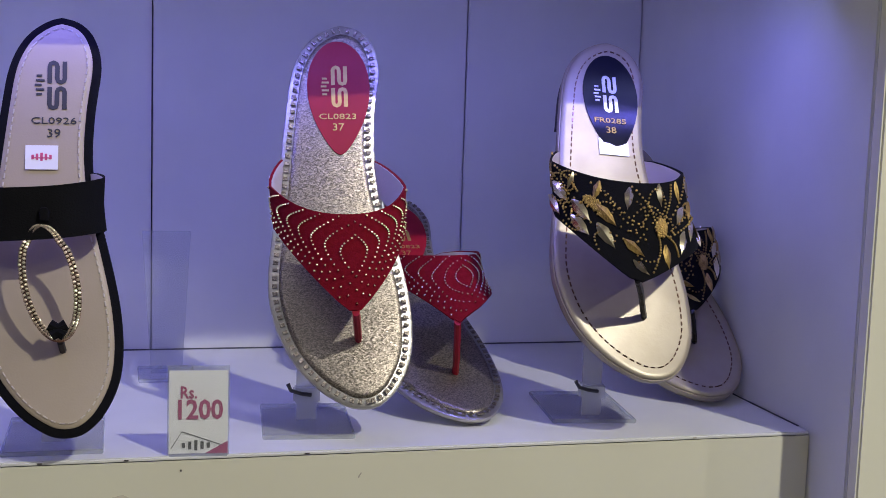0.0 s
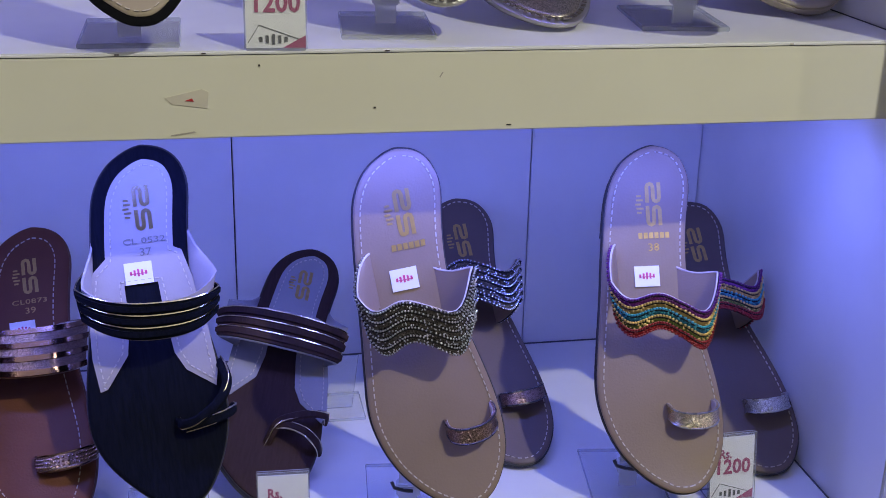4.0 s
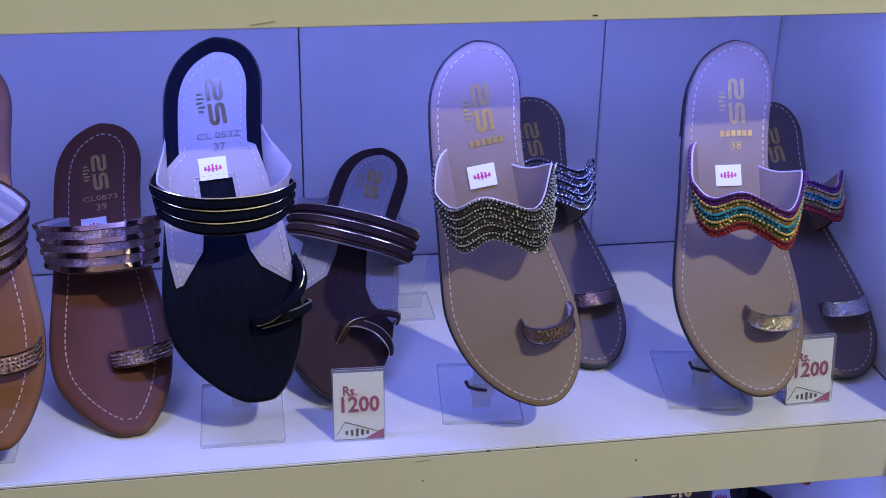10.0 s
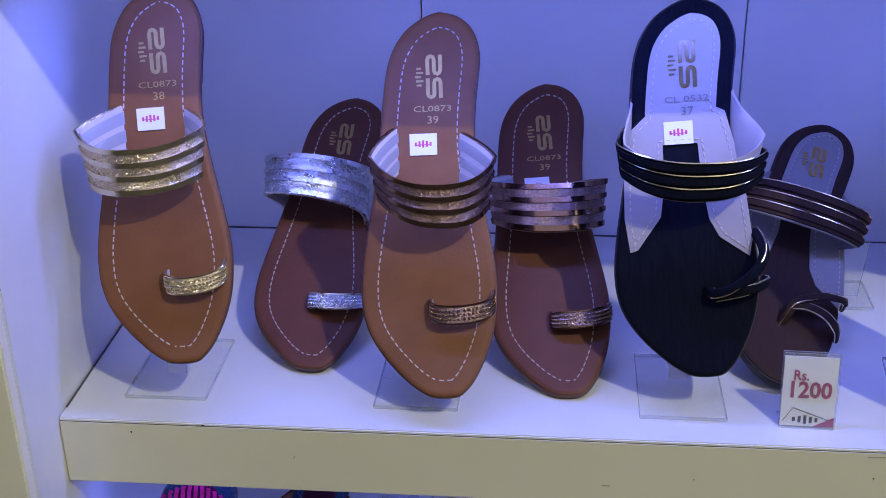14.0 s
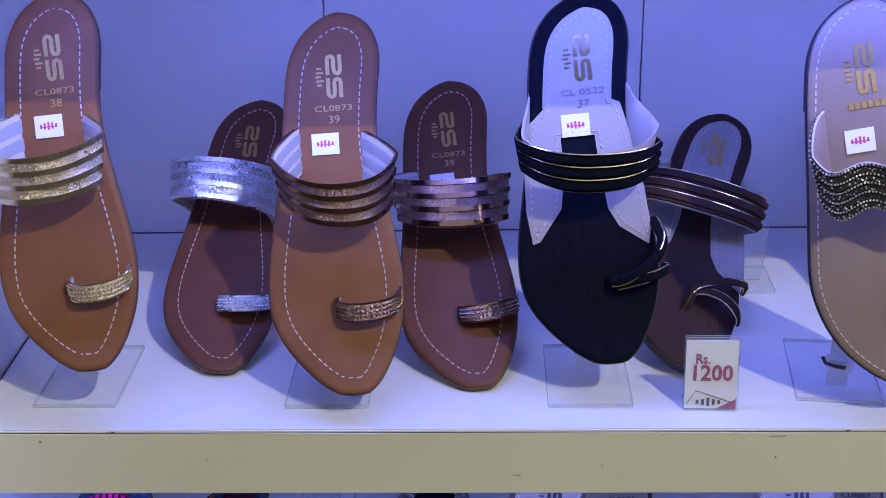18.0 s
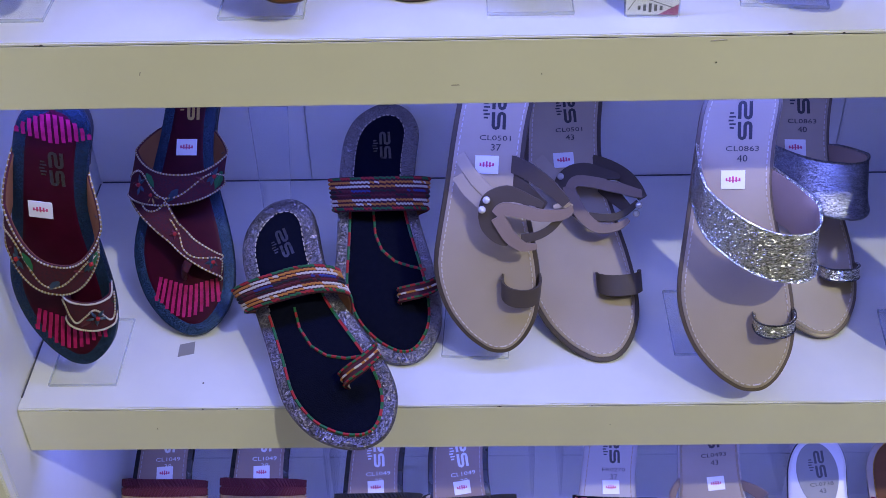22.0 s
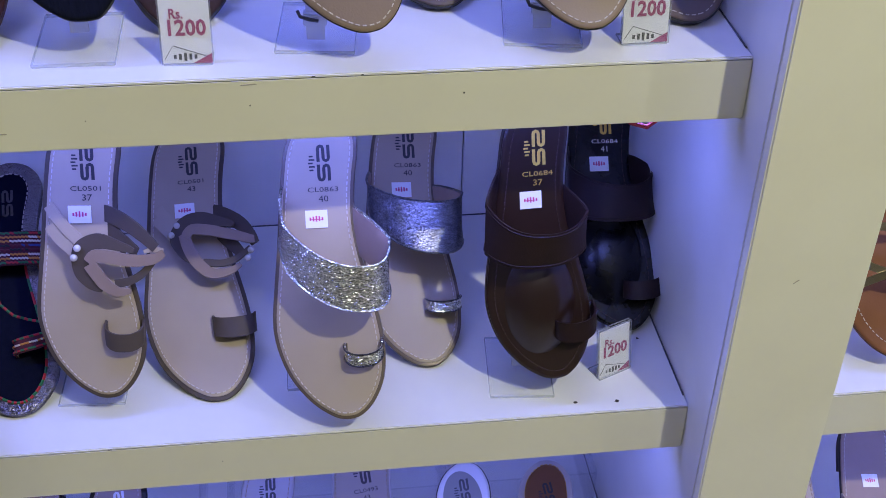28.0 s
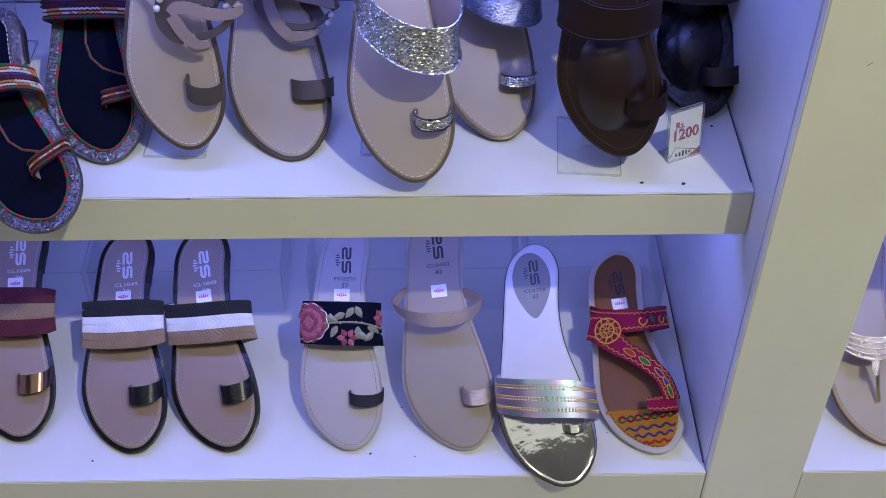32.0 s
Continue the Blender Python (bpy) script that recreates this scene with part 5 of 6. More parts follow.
def wave_sandal(k, rows, label, code="", size="", ringmat="bronzeglit", ringtrim="gunmetal"):
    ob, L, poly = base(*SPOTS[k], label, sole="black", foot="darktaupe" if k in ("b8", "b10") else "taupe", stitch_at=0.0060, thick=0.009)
    wav = lambda s: 0.026 * math.sin(2 * math.pi * (2.75 * s + 0.08))
    b = fitted(k, L, 0.006, 0.012 if "silver" in label else 0.010, wav)
    st = strap(ob, b, "blackleather", "taupe")
    part("pale_edge", tube(b.line(0.0, -0.0014, 0.0, 1.0, 56), 0.0008, 5), "lining", st)
    n = len(rows)
    rnd = random.Random(len(label))
    for i, (ground, chain) in enumerate(rows):
        q0, q1 = i / n, (i + 1) / n
        part("glitter_wave", b.sheet(q0 + 0.01, q1 - 0.01, off=0.0008, thick=0.0008, ns=48, nq=2), ground, st)
        part("bead_chain", merge(b.beads(q0 + 0.16 / n, 0.0014, 74, 0.00115, 0.005, 0.995)), chain, st, kind="stuff")
        part("cord", tube(b.line(q0 + 0.36 / n, 0.0010, 0.0, 1.0, 56), 0.0006, 5), "blackyarn", st)
        part("loose_bead", merge([bead(b.at(rnd.uniform(0.01, 0.99), q0 + rnd.uniform(0.45, 0.95) / n, 0.0010), rnd.uniform(0.0006, 0.0010)) for x in range(70)]), chain, st, kind="stuff")
    part("bead_fringe", merge(b.beads(1.0, 0.0006, 66, 0.0011, 0.01, 0.99)), rows[-1][1], st, kind="stuff")
    ring(ob, L, 0.222, -0.010, 0.134, 0.016, 0.046, ringmat, slope=0.022 if "silver" in label else 0.004, trim=ringtrim)
    sticker(ob, L, 0.650 if k == "b7" else 0.620, x=-0.042)
    logo(ob, L, 0.827, "foilgold", 1.05, code, size)


def embroider(ob, pts, thread="goldthread", dot="creamyarn"):
    """A line of couched thread with pale stitches on it."""
    part("couched_thread", tube(pts, 0.0007, 5), thread, ob)
    part("stitch_trim", merge([bead(Vector(pts[i]).lerp(Vector(pts[i + 1]), 0.5), 0.0010) for i in range(len(pts) - 1)]), dot, ob, kind="stuff")


def flower(ob, b, a, q, ra, rq, petal, n=5, off=0.0012):
    """A small embroidered flower with a red bead in the middle."""
    pieces = [leaf_shape(b, min(max(a + ra * 0.62 * math.cos(t), 0.01), 0.99), q + rq * 0.62 * math.sin(t), t, 0.0075, 0.0020) for t in [2 * math.pi * i / n + 0.4 for i in range(n)]]
    part("embroidered_flower", ([v + Vector((0, 0, off)) for p in pieces for v in p[0]], [tuple(i + 21 * j for i in f) for j, p in enumerate(pieces) for f in p[1]]), petal, ob)
    part("flower_centre", bead(b.at(a, q, off + 0.0012), 0.0022), "redyarn", ob)


def kohl_sandal(k, second, label):
    ob, L, poly = base(*SPOTS[k], label, sole="black", foot="magfoot", rim=0.0085, stitch=None, thick=0.011, rim_mat="blueglit")
    part("rim_top", slab(poly, [(0.0004, -0.0030), (0.0010, -0.0004), (0.0030, 0.0004), (0.0098, 0.0003)], L), "blueglit", ob)
    for i in range(12):
        f = i / 11
        xa = -0.118 + 0.215 * f
        tip = 0.985 - 0.055 * abs(2 * f - 1) ** 2
        toe_x = -0.115 + 0.225 * f
        low = 0.050 + 0.085 * abs(2 * f - 0.95) ** 2
        for pts in ([(xa, 0.845 + 0.03 * abs(2 * f - 1)), (xa, (0.87 + tip) / 2 - 0.01), (xa * 0.96, tip - 0.036)], [(toe_x * 0.90, 0.175 + 0.03 * abs(2 * f - 1)), (toe_x, 0.12), (toe_x * 1.02, low + 0.012)]):
            v, g = ribbon([(x * L, y * L) for x, y in pts], 0.0031, 0.0011, 0.0013)
            part("pink_ray", ([(x, y, z + bend(y, L)) for x, y, z in v], g), "hotpink", ob, smooth=False)
    bands = [fitted(k, L, 0.004)]
    strap(ob, bands[0], "wine", "tan")
    if not second:
        tl, tr, ts, bl, br, bs, h, bulge, skew = STRAPS["c1r"]
        rb = Band(L, arc((tl + tr) / 2, ts, tr - tl), arc((bl + br) / 2, bs, br - bl), h, bulge, 0.002, left=0.0, skew=skew)
        part("toe_ring", rb.sheet(ns=18, nq=3), "wine", ob)
        bands.append(rb)
    for n, bb in enumerate(bands):
        for q in (0.03, 0.97):
            embroider(ob, bb.line(q, 0.0006, 0.0, 1.0, 60))
        for i in range(7 if n == 0 else 3):
            a = 0.1 + 0.8 * i / (6 if n == 0 else 2)
            part("leaf", leaf_shape(bb, a, 0.32 + 0.36 * (i % 2), 0.7 + 1.5 * (i % 2), 0.015, 0.0038), ("cyanbead", "wineyarn", "green")[i % 3], ob)
        embroider(ob, bb.line(lambda s, n=n: 0.5 + 0.26 * math.sin(2 * math.pi * (2.6 * s + 0.2 * n)), 0.0007, 0.03, 0.97, 60))
        for c in ((0.30, 0.55), (0.72, 0.42)) if n == 0 else ((0.62, 0.5),):
            flower(ob, bb, c[0], c[1], 0.035 if n == 0 else 0.12, 0.26, "cyanbead")
    if second:
        # one strap runs on from the left end of the band down to the toe
        S = Band(L, flat(0.80), flat(0.15), 0.030, 0.010, 0.0, *edges_at(0.50), skew=0.004)
        way = [(a, (0.80 - v) / 0.65) for a, v in ((0.24, 0.515), (0.365, 0.44), (0.485, 0.356), (0.57, 0.299), (0.705, 0.258), (0.87, 0.238), (1.0, 0.235))]
        run = strip(S, way, (0.036, 0.0300, 0.0195, 0.0190, 0.0200, 0.0215, 0.0215), 0.0010)
        part("diagonal_strap", run, "wine", ob)
        for w in (0.04, 0.96):
            embroider(ob, rails(run, w))
        embroider(ob, rails(run, lambda t: 0.5 + 0.28 * math.sin(2 * math.pi * (2.2 * t + 0.1)))[10:])
        part("toe_post", tube([S.at(0.57, 0.845, -0.001), S.at(0.55, 0.885, -0.004), S.at(0.53, 0.91, -0.018), S.at(0.53, 0.91, -0.030)], 0.0040, 8, flat=0.5), "wine", ob)
        embroider(ob, [S.at(0.36 + 0.095 * math.cos(2 * math.pi * i / 30), (0.80 - 0.483 - 0.058 * math.sin(2 * math.pi * i / 30)) / 0.65, 0.0018) for i in range(31)])
        flower(ob, S, 0.36, 0.49, 0.055, 0.055, "goldthread", 7, 0.0022)
        flower(ob, S, 0.50, 0.70, 0.020, 0.022, "wineyarn")
        flower(ob, S, 0.74, 0.845, 0.045, 0.030, "cyanbead")
    sticker(ob, L, 0.600 if not second else 0.675, x=-0.070 if not second else -0.03)
    logo(ob, L, 0.755 if not second else 0.835, "gunmetal" if not second else "foilgold", 1.0)


def woven(b, st, rows, seed):
    """Rows of coloured yarn dashes across a strap."""
    rnd = random.Random(seed)
    sets = {}
    for q, cols in rows:
        n = 46
        for i in range(n):
            s = 0.02 + 0.96 * i / (n - 1)
            c = cols[(i // (3 if "green" in cols else 5)) % len(cols)] if rnd.random() < 0.86 else rnd.choice(cols)
            a, e = b.at(s, q - 0.020, 0.0006), b.at(min(s + 0.021, 1), q + 0.020, 0.0006)
            sets.setdefault(c, []).append(tube([a, (a + e) / 2 + Vector((0, 0, 0.0004)), e], 0.0010, 4))
    for c, pieces in sets.items():
        part("yarn_" + c.replace("yarn", ""), merge(pieces), c, st, kind="stuff")


def navy_sandal(k):
    ob, L, poly = base(*SPOTS[k], "navy velvet sandal with woven strap and glitter rim", sole="tanedge", foot="navy", rim=0.0110, stitch=None, thick=0.008, rim_mat="lilacglit")
    part("rim_top", slab(poly, [(0.0004, -0.0030), (0.0010, -0.0002), (0.0035, 0.0008), (0.0118, 0.0004)], L), "lilacglit", ob)
    cordp = inset(poly, 0.0122)
    n = len(cordp)
    cols = {"redyarn": [], "green": []}
    for i in range(n):
        p, q = cordp[i], cordp[(i + 1) % n]
        if p.y < 0.60 * L:
            cols["redyarn" if (i // 2) % 2 else "green"].append(tube([(c.x, c.y, 0.0016 + bend(c.y, L)) for c in (p, q)], 0.0013, 5))
    bow = ((-0.058, 0.58), (-0.066, 0.50), (-0.050, 0.42), (-0.012, 0.362), (0.045, 0.322), (0.110, 0.300)) if k == "c3" else ((-0.062, 0.58), (-0.059, 0.484), (-0.038, 0.423), (0.005, 0.378), (0.055, 0.357), (0.110, 0.340))
    inner = [Vector((x * L, y * L)) for x, y in bow]
    for i in range(len(inner) - 1):
        for j in range(4):
            a, c = inner[i].lerp(inner[i + 1], j / 4), inner[i].lerp(inner[i + 1], (j + 1) / 4)
            cols["redyarn" if j % 2 else "green"].append(tube([(a.x, a.y, 0.0018), (c.x, c.y, 0.0018)], 0.0013, 5))
    for c, pcs in cols.items():
        part("cord_edging", merge(pcs), c, ob, kind="stuff")
    part("stitching", dashes(inset(poly, 0.0120), 0.002, L, 0.0009, keep=lambda p: p.y > 0.60 * L), "thread", ob, smooth=False, kind="stuff")
    b = fitted(k, L)
    st = strap(ob, b, "wine", "tan")
    woven(b, st, [(0.06, ["redyarn", "green"]), (0.18, ["creamyarn", "orange", "orange"]), (0.30, ["creamyarn", "orange", "creamyarn"]), (0.43, ["blueyarn", "blackyarn", "wineyarn"]), (0.56, ["wineyarn", "blackyarn"]), (0.70, ["creamyarn", "creamyarn", "orange"]), (0.82, ["orange", "creamyarn"]), (0.94, ["redyarn", "green"])], 3)
    rb, ro = ring(ob, L, 0.255, 0.010, 0.155, 0.020, 0.056, "wine", slope=0.055)
    woven(rb, ob, [(0.12, ["redyarn", "green"]), (0.5, ["creamyarn", "orange"]), (0.88, ["redyarn", "green"])], 5)
    part("sticker", plate([(-0.075 * L, 0.675 * L), (0.0, 0.675 * L), (0.0, 0.705 * L), (-0.075 * L, 0.705 * L)], 0.0012, 0.0018), "sticker", ob, smooth=False)
    logo(ob, L, 0.827, "gunmetal", 0.9)


def pearl_sandal(k, code, size):
    ob, L, poly = base(*SPOTS[k], "beige sandal with looped taupe straps and pearl studs", sole="greytaupe", foot="beige", rim=0.0028, stitch="creamyarn", stitch_at=0.0042, thick=0.010)
    l, r = edges_at(0.55)
    b = Band(L, flat(0.80), flat(0.28), 0.028, 0.024, 0.0, l, r, skew=0.040)

    def way(pts):
        return [(a, (0.80 - v) / 0.52) for a, v in pts]
    first = k == "c5"
    wing = Wing(L, 0.028 if first else 0.040, 0.085, 0.034)
    if first:
        pale = (((0.205, 0.694), (0.255, 0.638), (0.325, 0.583), (0.36, 0.560)), ((0.195, 0.624), (0.24, 0.579), (0.305, 0.536), (0.34, 0.510)))
        dark = (((0.0, 0.655), (0.145, 0.646), (0.305, 0.624), (0.44, 0.594), (0.56, 0.560)), ((0.0, 0.598), (0.115, 0.583), (0.235, 0.560), (0.36, 0.536)))
        round_way = ((0.53, 0.548), (0.47, 0.570), (0.405, 0.581), (0.345, 0.555), (0.335, 0.508), (0.345, 0.471), (0.38, 0.438), (0.42, 0.419))
        lower = ((0.465, 0.436), (0.505, 0.443), (0.56, 0.466), (0.615, 0.497), (0.66, 0.520))
        upper_loop = ((0.37, 0.512), (0.40, 0.534), (0.465, 0.529), (0.525, 0.518), (0.625, 0.521), (0.73, 0.538))
        lower_loop = ((0.375, 0.505), (0.40, 0.473), (0.43, 0.438), (0.475, 0.412), (0.515, 0.414))
        studs = ((0.335, 0.560), (0.320, 0.527))
    else:
        pale = (((0.215, 0.640), (0.25, 0.603), (0.28, 0.572), (0.32, 0.545)), ((0.195, 0.609), (0.235, 0.572), (0.265, 0.544), (0.31, 0.515)))
        dark = (((0.005, 0.642), (0.15, 0.609), (0.32, 0.560), (0.43, 0.510), (0.485, 0.473)), ((0.055, 0.579), (0.16, 0.527), (0.33, 0.451)))
        round_way = ((0.53, 0.545), (0.48, 0.560), (0.405, 0.577), (0.34, 0.566), (0.305, 0.525), (0.33, 0.475), (0.38, 0.425))
        lower = ((0.405, 0.427), (0.48, 0.417), (0.525, 0.427), (0.58, 0.451), (0.61, 0.465))
        upper_loop = ((0.345, 0.518), (0.375, 0.540), (0.455, 0.527), (0.515, 0.508), (0.59, 0.490), (0.655, 0.486))
        lower_loop = ((0.34, 0.529), (0.355, 0.479), (0.39, 0.421), (0.44, 0.384), (0.495, 0.382), (0.545, 0.404))
        studs = ((0.315, 0.560), (0.290, 0.531), (0.60, 0.447), (0.58, 0.421))
    for n, pts in enumerate(pale):
        part("pale_strap", strip(b, way(pts), 0.0103, -0.0022 - 0.0014 * n), "beige", ob)
    for n, pts in enumerate(dark):
        part("dark_strap", strip(wing, pts, (0.0150, 0.0150, 0.0128, 0.0085), 0.0008 - 0.002 * n), "greytaupe", ob)
    part("dark_ring", strip(b, way(round_way), (0.0040, 0.0100, 0.0140, 0.0160, 0.0165, 0.0160, 0.0130, 0.0070), -0.0008, 0.002), "greytaupe", ob)
    part("dark_ring_lower", strip(b, way(lower), (0.0075, 0.0070, 0.0060, 0.0040), -0.0012), "greytaupe", ob)
    part("upper_loop", strip(b, way(upper_loop), (0.0090, 0.0112, 0.0112, 0.0108, 0.0095, 0.0066), 0.0018), "taupe", ob)
    part("lower_loop", strip(b, way(lower_loop), (0.0115, 0.0118, 0.0112, 0.0088, 0.0040), 0.0014), "taupe", ob)
    if first:
        part("loop_fold", strip(b, way(((0.73, 0.538), (0.64, 0.553), (0.575, 0.546))), (0.0058, 0.0050, 0.0030), 0.0006), "beige", ob)
    for a, v in studs:
        bm = bmesh.new()
        bmesh.ops.create_uvsphere(bm, u_segments=14, v_segments=9, radius=0.0033, matrix=Matrix.Translation(b.at(a, (0.80 - v) / 0.52, 0.0028)))
        part("pearl", bm, "pearl", ob)
    ring(ob, L, 0.232, 0.020, 0.156, 0.015, 0.064, "greytaupe", "greytaupe")
    sticker(ob, L, 0.650, x=-0.042)
    logo(ob, L, 0.827, "ink", 1.0, code, size, ink="ink")


def glitter_sandal(k, code, size, ringmat):
    ob, L, poly = base(*SPOTS[k], "beige sandal with a wide crinkled silver strap", sole="bronzeedge", foot="beige", rim=0.0022, stitch="creamyarn", stitch_at=0.0042, thick=0.009)
    b = fitted(k, L)
    # c8 takes the darker foil, which holds the shade under the shelf above
    st = strap(ob, b, "silverhammer" if k == "c7" else "shadedhammer", "blush")
    part("piping", merge([tube(b.line(q, 0.0), 0.0010, 5) for q in (0.0, 1.0)]), "silverhammer" if k == "c7" else "shadedhammer", st)
    ring(ob, L, 0.215, 0.022, 0.150, 0.017, 0.042, ringmat, "greytaupe", slope=0.010, trim="gunmetal")
    sticker(ob, L, 0.650, x=-0.042)
    logo(ob, L, 0.827, "ink", 1.0, code, size, ink="ink")


def brown_sandal(k, mat_foot, code, size):
    ob, L, poly = base(*SPOTS[k], "dark brown leather sandal with wide strap and toe loop", sole=mat_foot, foot=mat_foot, stitch="brownstitch", stitch_at=0.0085, thick=0.012)
    n, rings_n = 32, 9
    vs, fs = [], []
    for r in range(rings_n + 1):
        for i in range(n):
            t = 2 * math.pi * i / n
            rr = 1 - r / rings_n
            x, y = -0.022 + 0.125 * rr * math.cos(t), 0.285 + 0.190 * rr * math.sin(t)
            vs.append((x * L, y * L, 0.0008 + bend(y * L, L) + 0.015 * (1 - rr ** 2.6)))
    for r in range(rings_n):
        for i in range(n):
            j = (i + 1) % n
            fs.append((r * n + i, r * n + j, (r + 1) * n + j, (r + 1) * n + i))
    part("padded_dome", (vs, fs), mat_foot, ob)
    b = fitted(k, L)
    st = strap(ob, b, "brownmatte", "brownmatte")
    part("strap_seam", merge([tube(b.line(q, 0.0003), 0.0005, 4) for q in (0.07, 0.93)]), "brownmatte", st)
    ring(ob, L, 0.205 if k == "c9" else 0.160, 0.015, 0.172, 0.019, 0.070, "brownmatte", "brownmatte", slope=0.028)
    sticker(ob, L, 0.650, x=-0.042)
    logo(ob, L, 0.827, "goldprint", 1.0, code, size, ink="goldprint" if size == "37" else "silverprint")


def braid_sandal(k, yarns, label, foot="blush", code="CL1049", size="38", ringm="blackleather"):
    ob, L, poly = base(*SPOTS[k], label, sole="black", foot=foot, rim=0.0045, stitch="nude", stitch_at=0.0045, thick=0.009, rim_mat="blackleather")
    b = fitted(k, L)
    st = strap(ob, b, yarns[0], "lining")
    for r, y in enumerate(yarns):
        pcs = []
        for half in (0, 1):
            for i in range(46):
                s = 0.005 + 0.968 * i / 45
                q0 = (r + half * 0.5) / 3
                a, c = b.at(s, q0 + (0.02 if half else 0.15), 0.0008), b.at(min(s + 0.026, 1.0), q0 + (0.15 if half else 0.02), 0.0012)
                if half:
                    a, c = b.at(s, q0 + 0.15, 0.0012), b.at(min(s + 0.026, 1.0), q0 + 0.02, 0.0008)
                    a, c = b.at(min(s + 0.026, 1.0), q0 + 0.02, 0.0010), b.at(s, q0 + 0.15, 0.0010)
                else:
                    a, c = b.at(s, q0 + 0.015, 0.0010), b.at(min(s + 0.026, 1.0), q0 + 0.15, 0.0010)
                pcs.append(tube([a, (a + c) / 2 + Vector((0, 0, 0.0005)), c], 0.0014, 5))
        part("band", b.sheet(r / 3 + 0.005, (r + 1) / 3 - 0.005, off=0.0007, thick=0.0005, nq=2), y, st)
        part("braid", merge(pcs), y, st, kind="stuff")
    ring(ob, L, 0.248, 0.008, 0.148, 0.017, 0.080, ringm, "lining", slope=0.024)
    sticker(ob, L, 0.685, x=-0.028, size=0.018)
    logo(ob, L, 0.827, "silverprint", 1.0, code, size)


def floral_sandal(k):
    ob, L, poly = base(*SPOTS[k], "pale nude sandal with navy floral embroidered strap", sole="nude", foot="nude", stitch="tanyarn", stitch_at=0.0060, thick=0.010)
    b = fitted(k, L)
    st = strap(ob, b, "navy", "lining")
    for r, n, m in ((0.046, 12, "rosedark"), (0.034, 10, "rose"), (0.021, 7, "rosedark"), (0.009, 4, "rose")):
        for i in range(n):
            t = 2 * math.pi * i / n + r * 40
            part("petal", leaf_shape(b, 0.255 + r * 2.7 * math.cos(t), 0.50 + r * 8.2 * math.sin(t), t + 1.57 + 0.35, 0.0135, 0.0056), m, st)
    edge = [2 * math.pi * i / 44 for i in range(44)]
    part("silver_outline", tube([b.at(0.255 + 0.150 * math.cos(t) * (1 + 0.05 * math.sin(9 * t)), 0.50 + 0.44 * math.sin(t) * (1 + 0.05 * math.sin(9 * t)), 0.0008) for t in edge], 0.0006, 5, closed=True), "silverprint", st)
    for c in ((0.51, 0.83), (0.775, 0.36)):
        for i in range(6):
            t = 2 * math.pi * i / 6
            part("petal", leaf_shape(b, c[0] + 0.032 * math.cos(t), c[1] + 0.13 * math.sin(t), t, 0.0095, 0.0040), "rose" if i % 2 else "rosedark", st)
    for a, q, turn in ((0.52, 0.26, 2.2), (0.58, 0.24, 1.0), (0.47, 0.34, 2.7), (0.43, 0.40, 0.4), (0.60, 0.78, 0.5), (0.65, 0.80, 2.4), (0.57, 0.72, 1.6), (0.44, 0.70, 2.1), (0.70, 0.62, 0.3), (0.86, 0.50, 1.2)):
        part("leaf", leaf_shape(b, a, q, turn, 0.0150, 0.0046), "leafthread", st)
    part("stem", tube(b.line(lambda s: 0.54 + 0.07 * math.sin(9 * s), 0.0006, 0.38, 0.90), 0.0012, 5), "leafthread", st)
    part("pearl_trim", merge([bead(b.at(a, q, 0.001), 0.0012) for a, q in ((0.48, 0.50), (0.52, 0.47), (0.56, 0.46), (0.60, 0.47), (0.42, 0.30), (0.72, 0.55), (0.74, 0.70), (0.79, 0.72), (0.84, 0.30), (0.87, 0.42), (0.43, 0.80))]), "pearl", st, kind="stuff")
    ring(ob, L, 0.222, 0.013, 0.165, 0.015, 0.050, "blackyarn", "lining", slope=0.012)
    sticker(ob, L, 0.672, x=-0.028, size=0.018)
    logo(ob, L, 0.827, "ink", 0.95, "FR0270", "37", ink="ink")


def sparkle_sandal(k):
    ob, L, poly = base(*SPOTS[k], "taupe sandal with a slim rose glitter strap", sole="nude", foot="stonebeige", rim=0.0008, stitch="tanyarn", stitch_at=0.0035, thick=0.010)
    b = fitted(k, L)
    strap(ob, b, "roseglit", "blush")
    ring(ob, L, 0.218, 0.026, 0.155, 0.016, 0.060, "roseglit", "blush", slope=0.008)
    sticker(ob, L, 0.655, x=-0.023, size=0.018)
    logo(ob, L, 0.845, "chip", 1.0, "CL0493", "43", ink="chip")


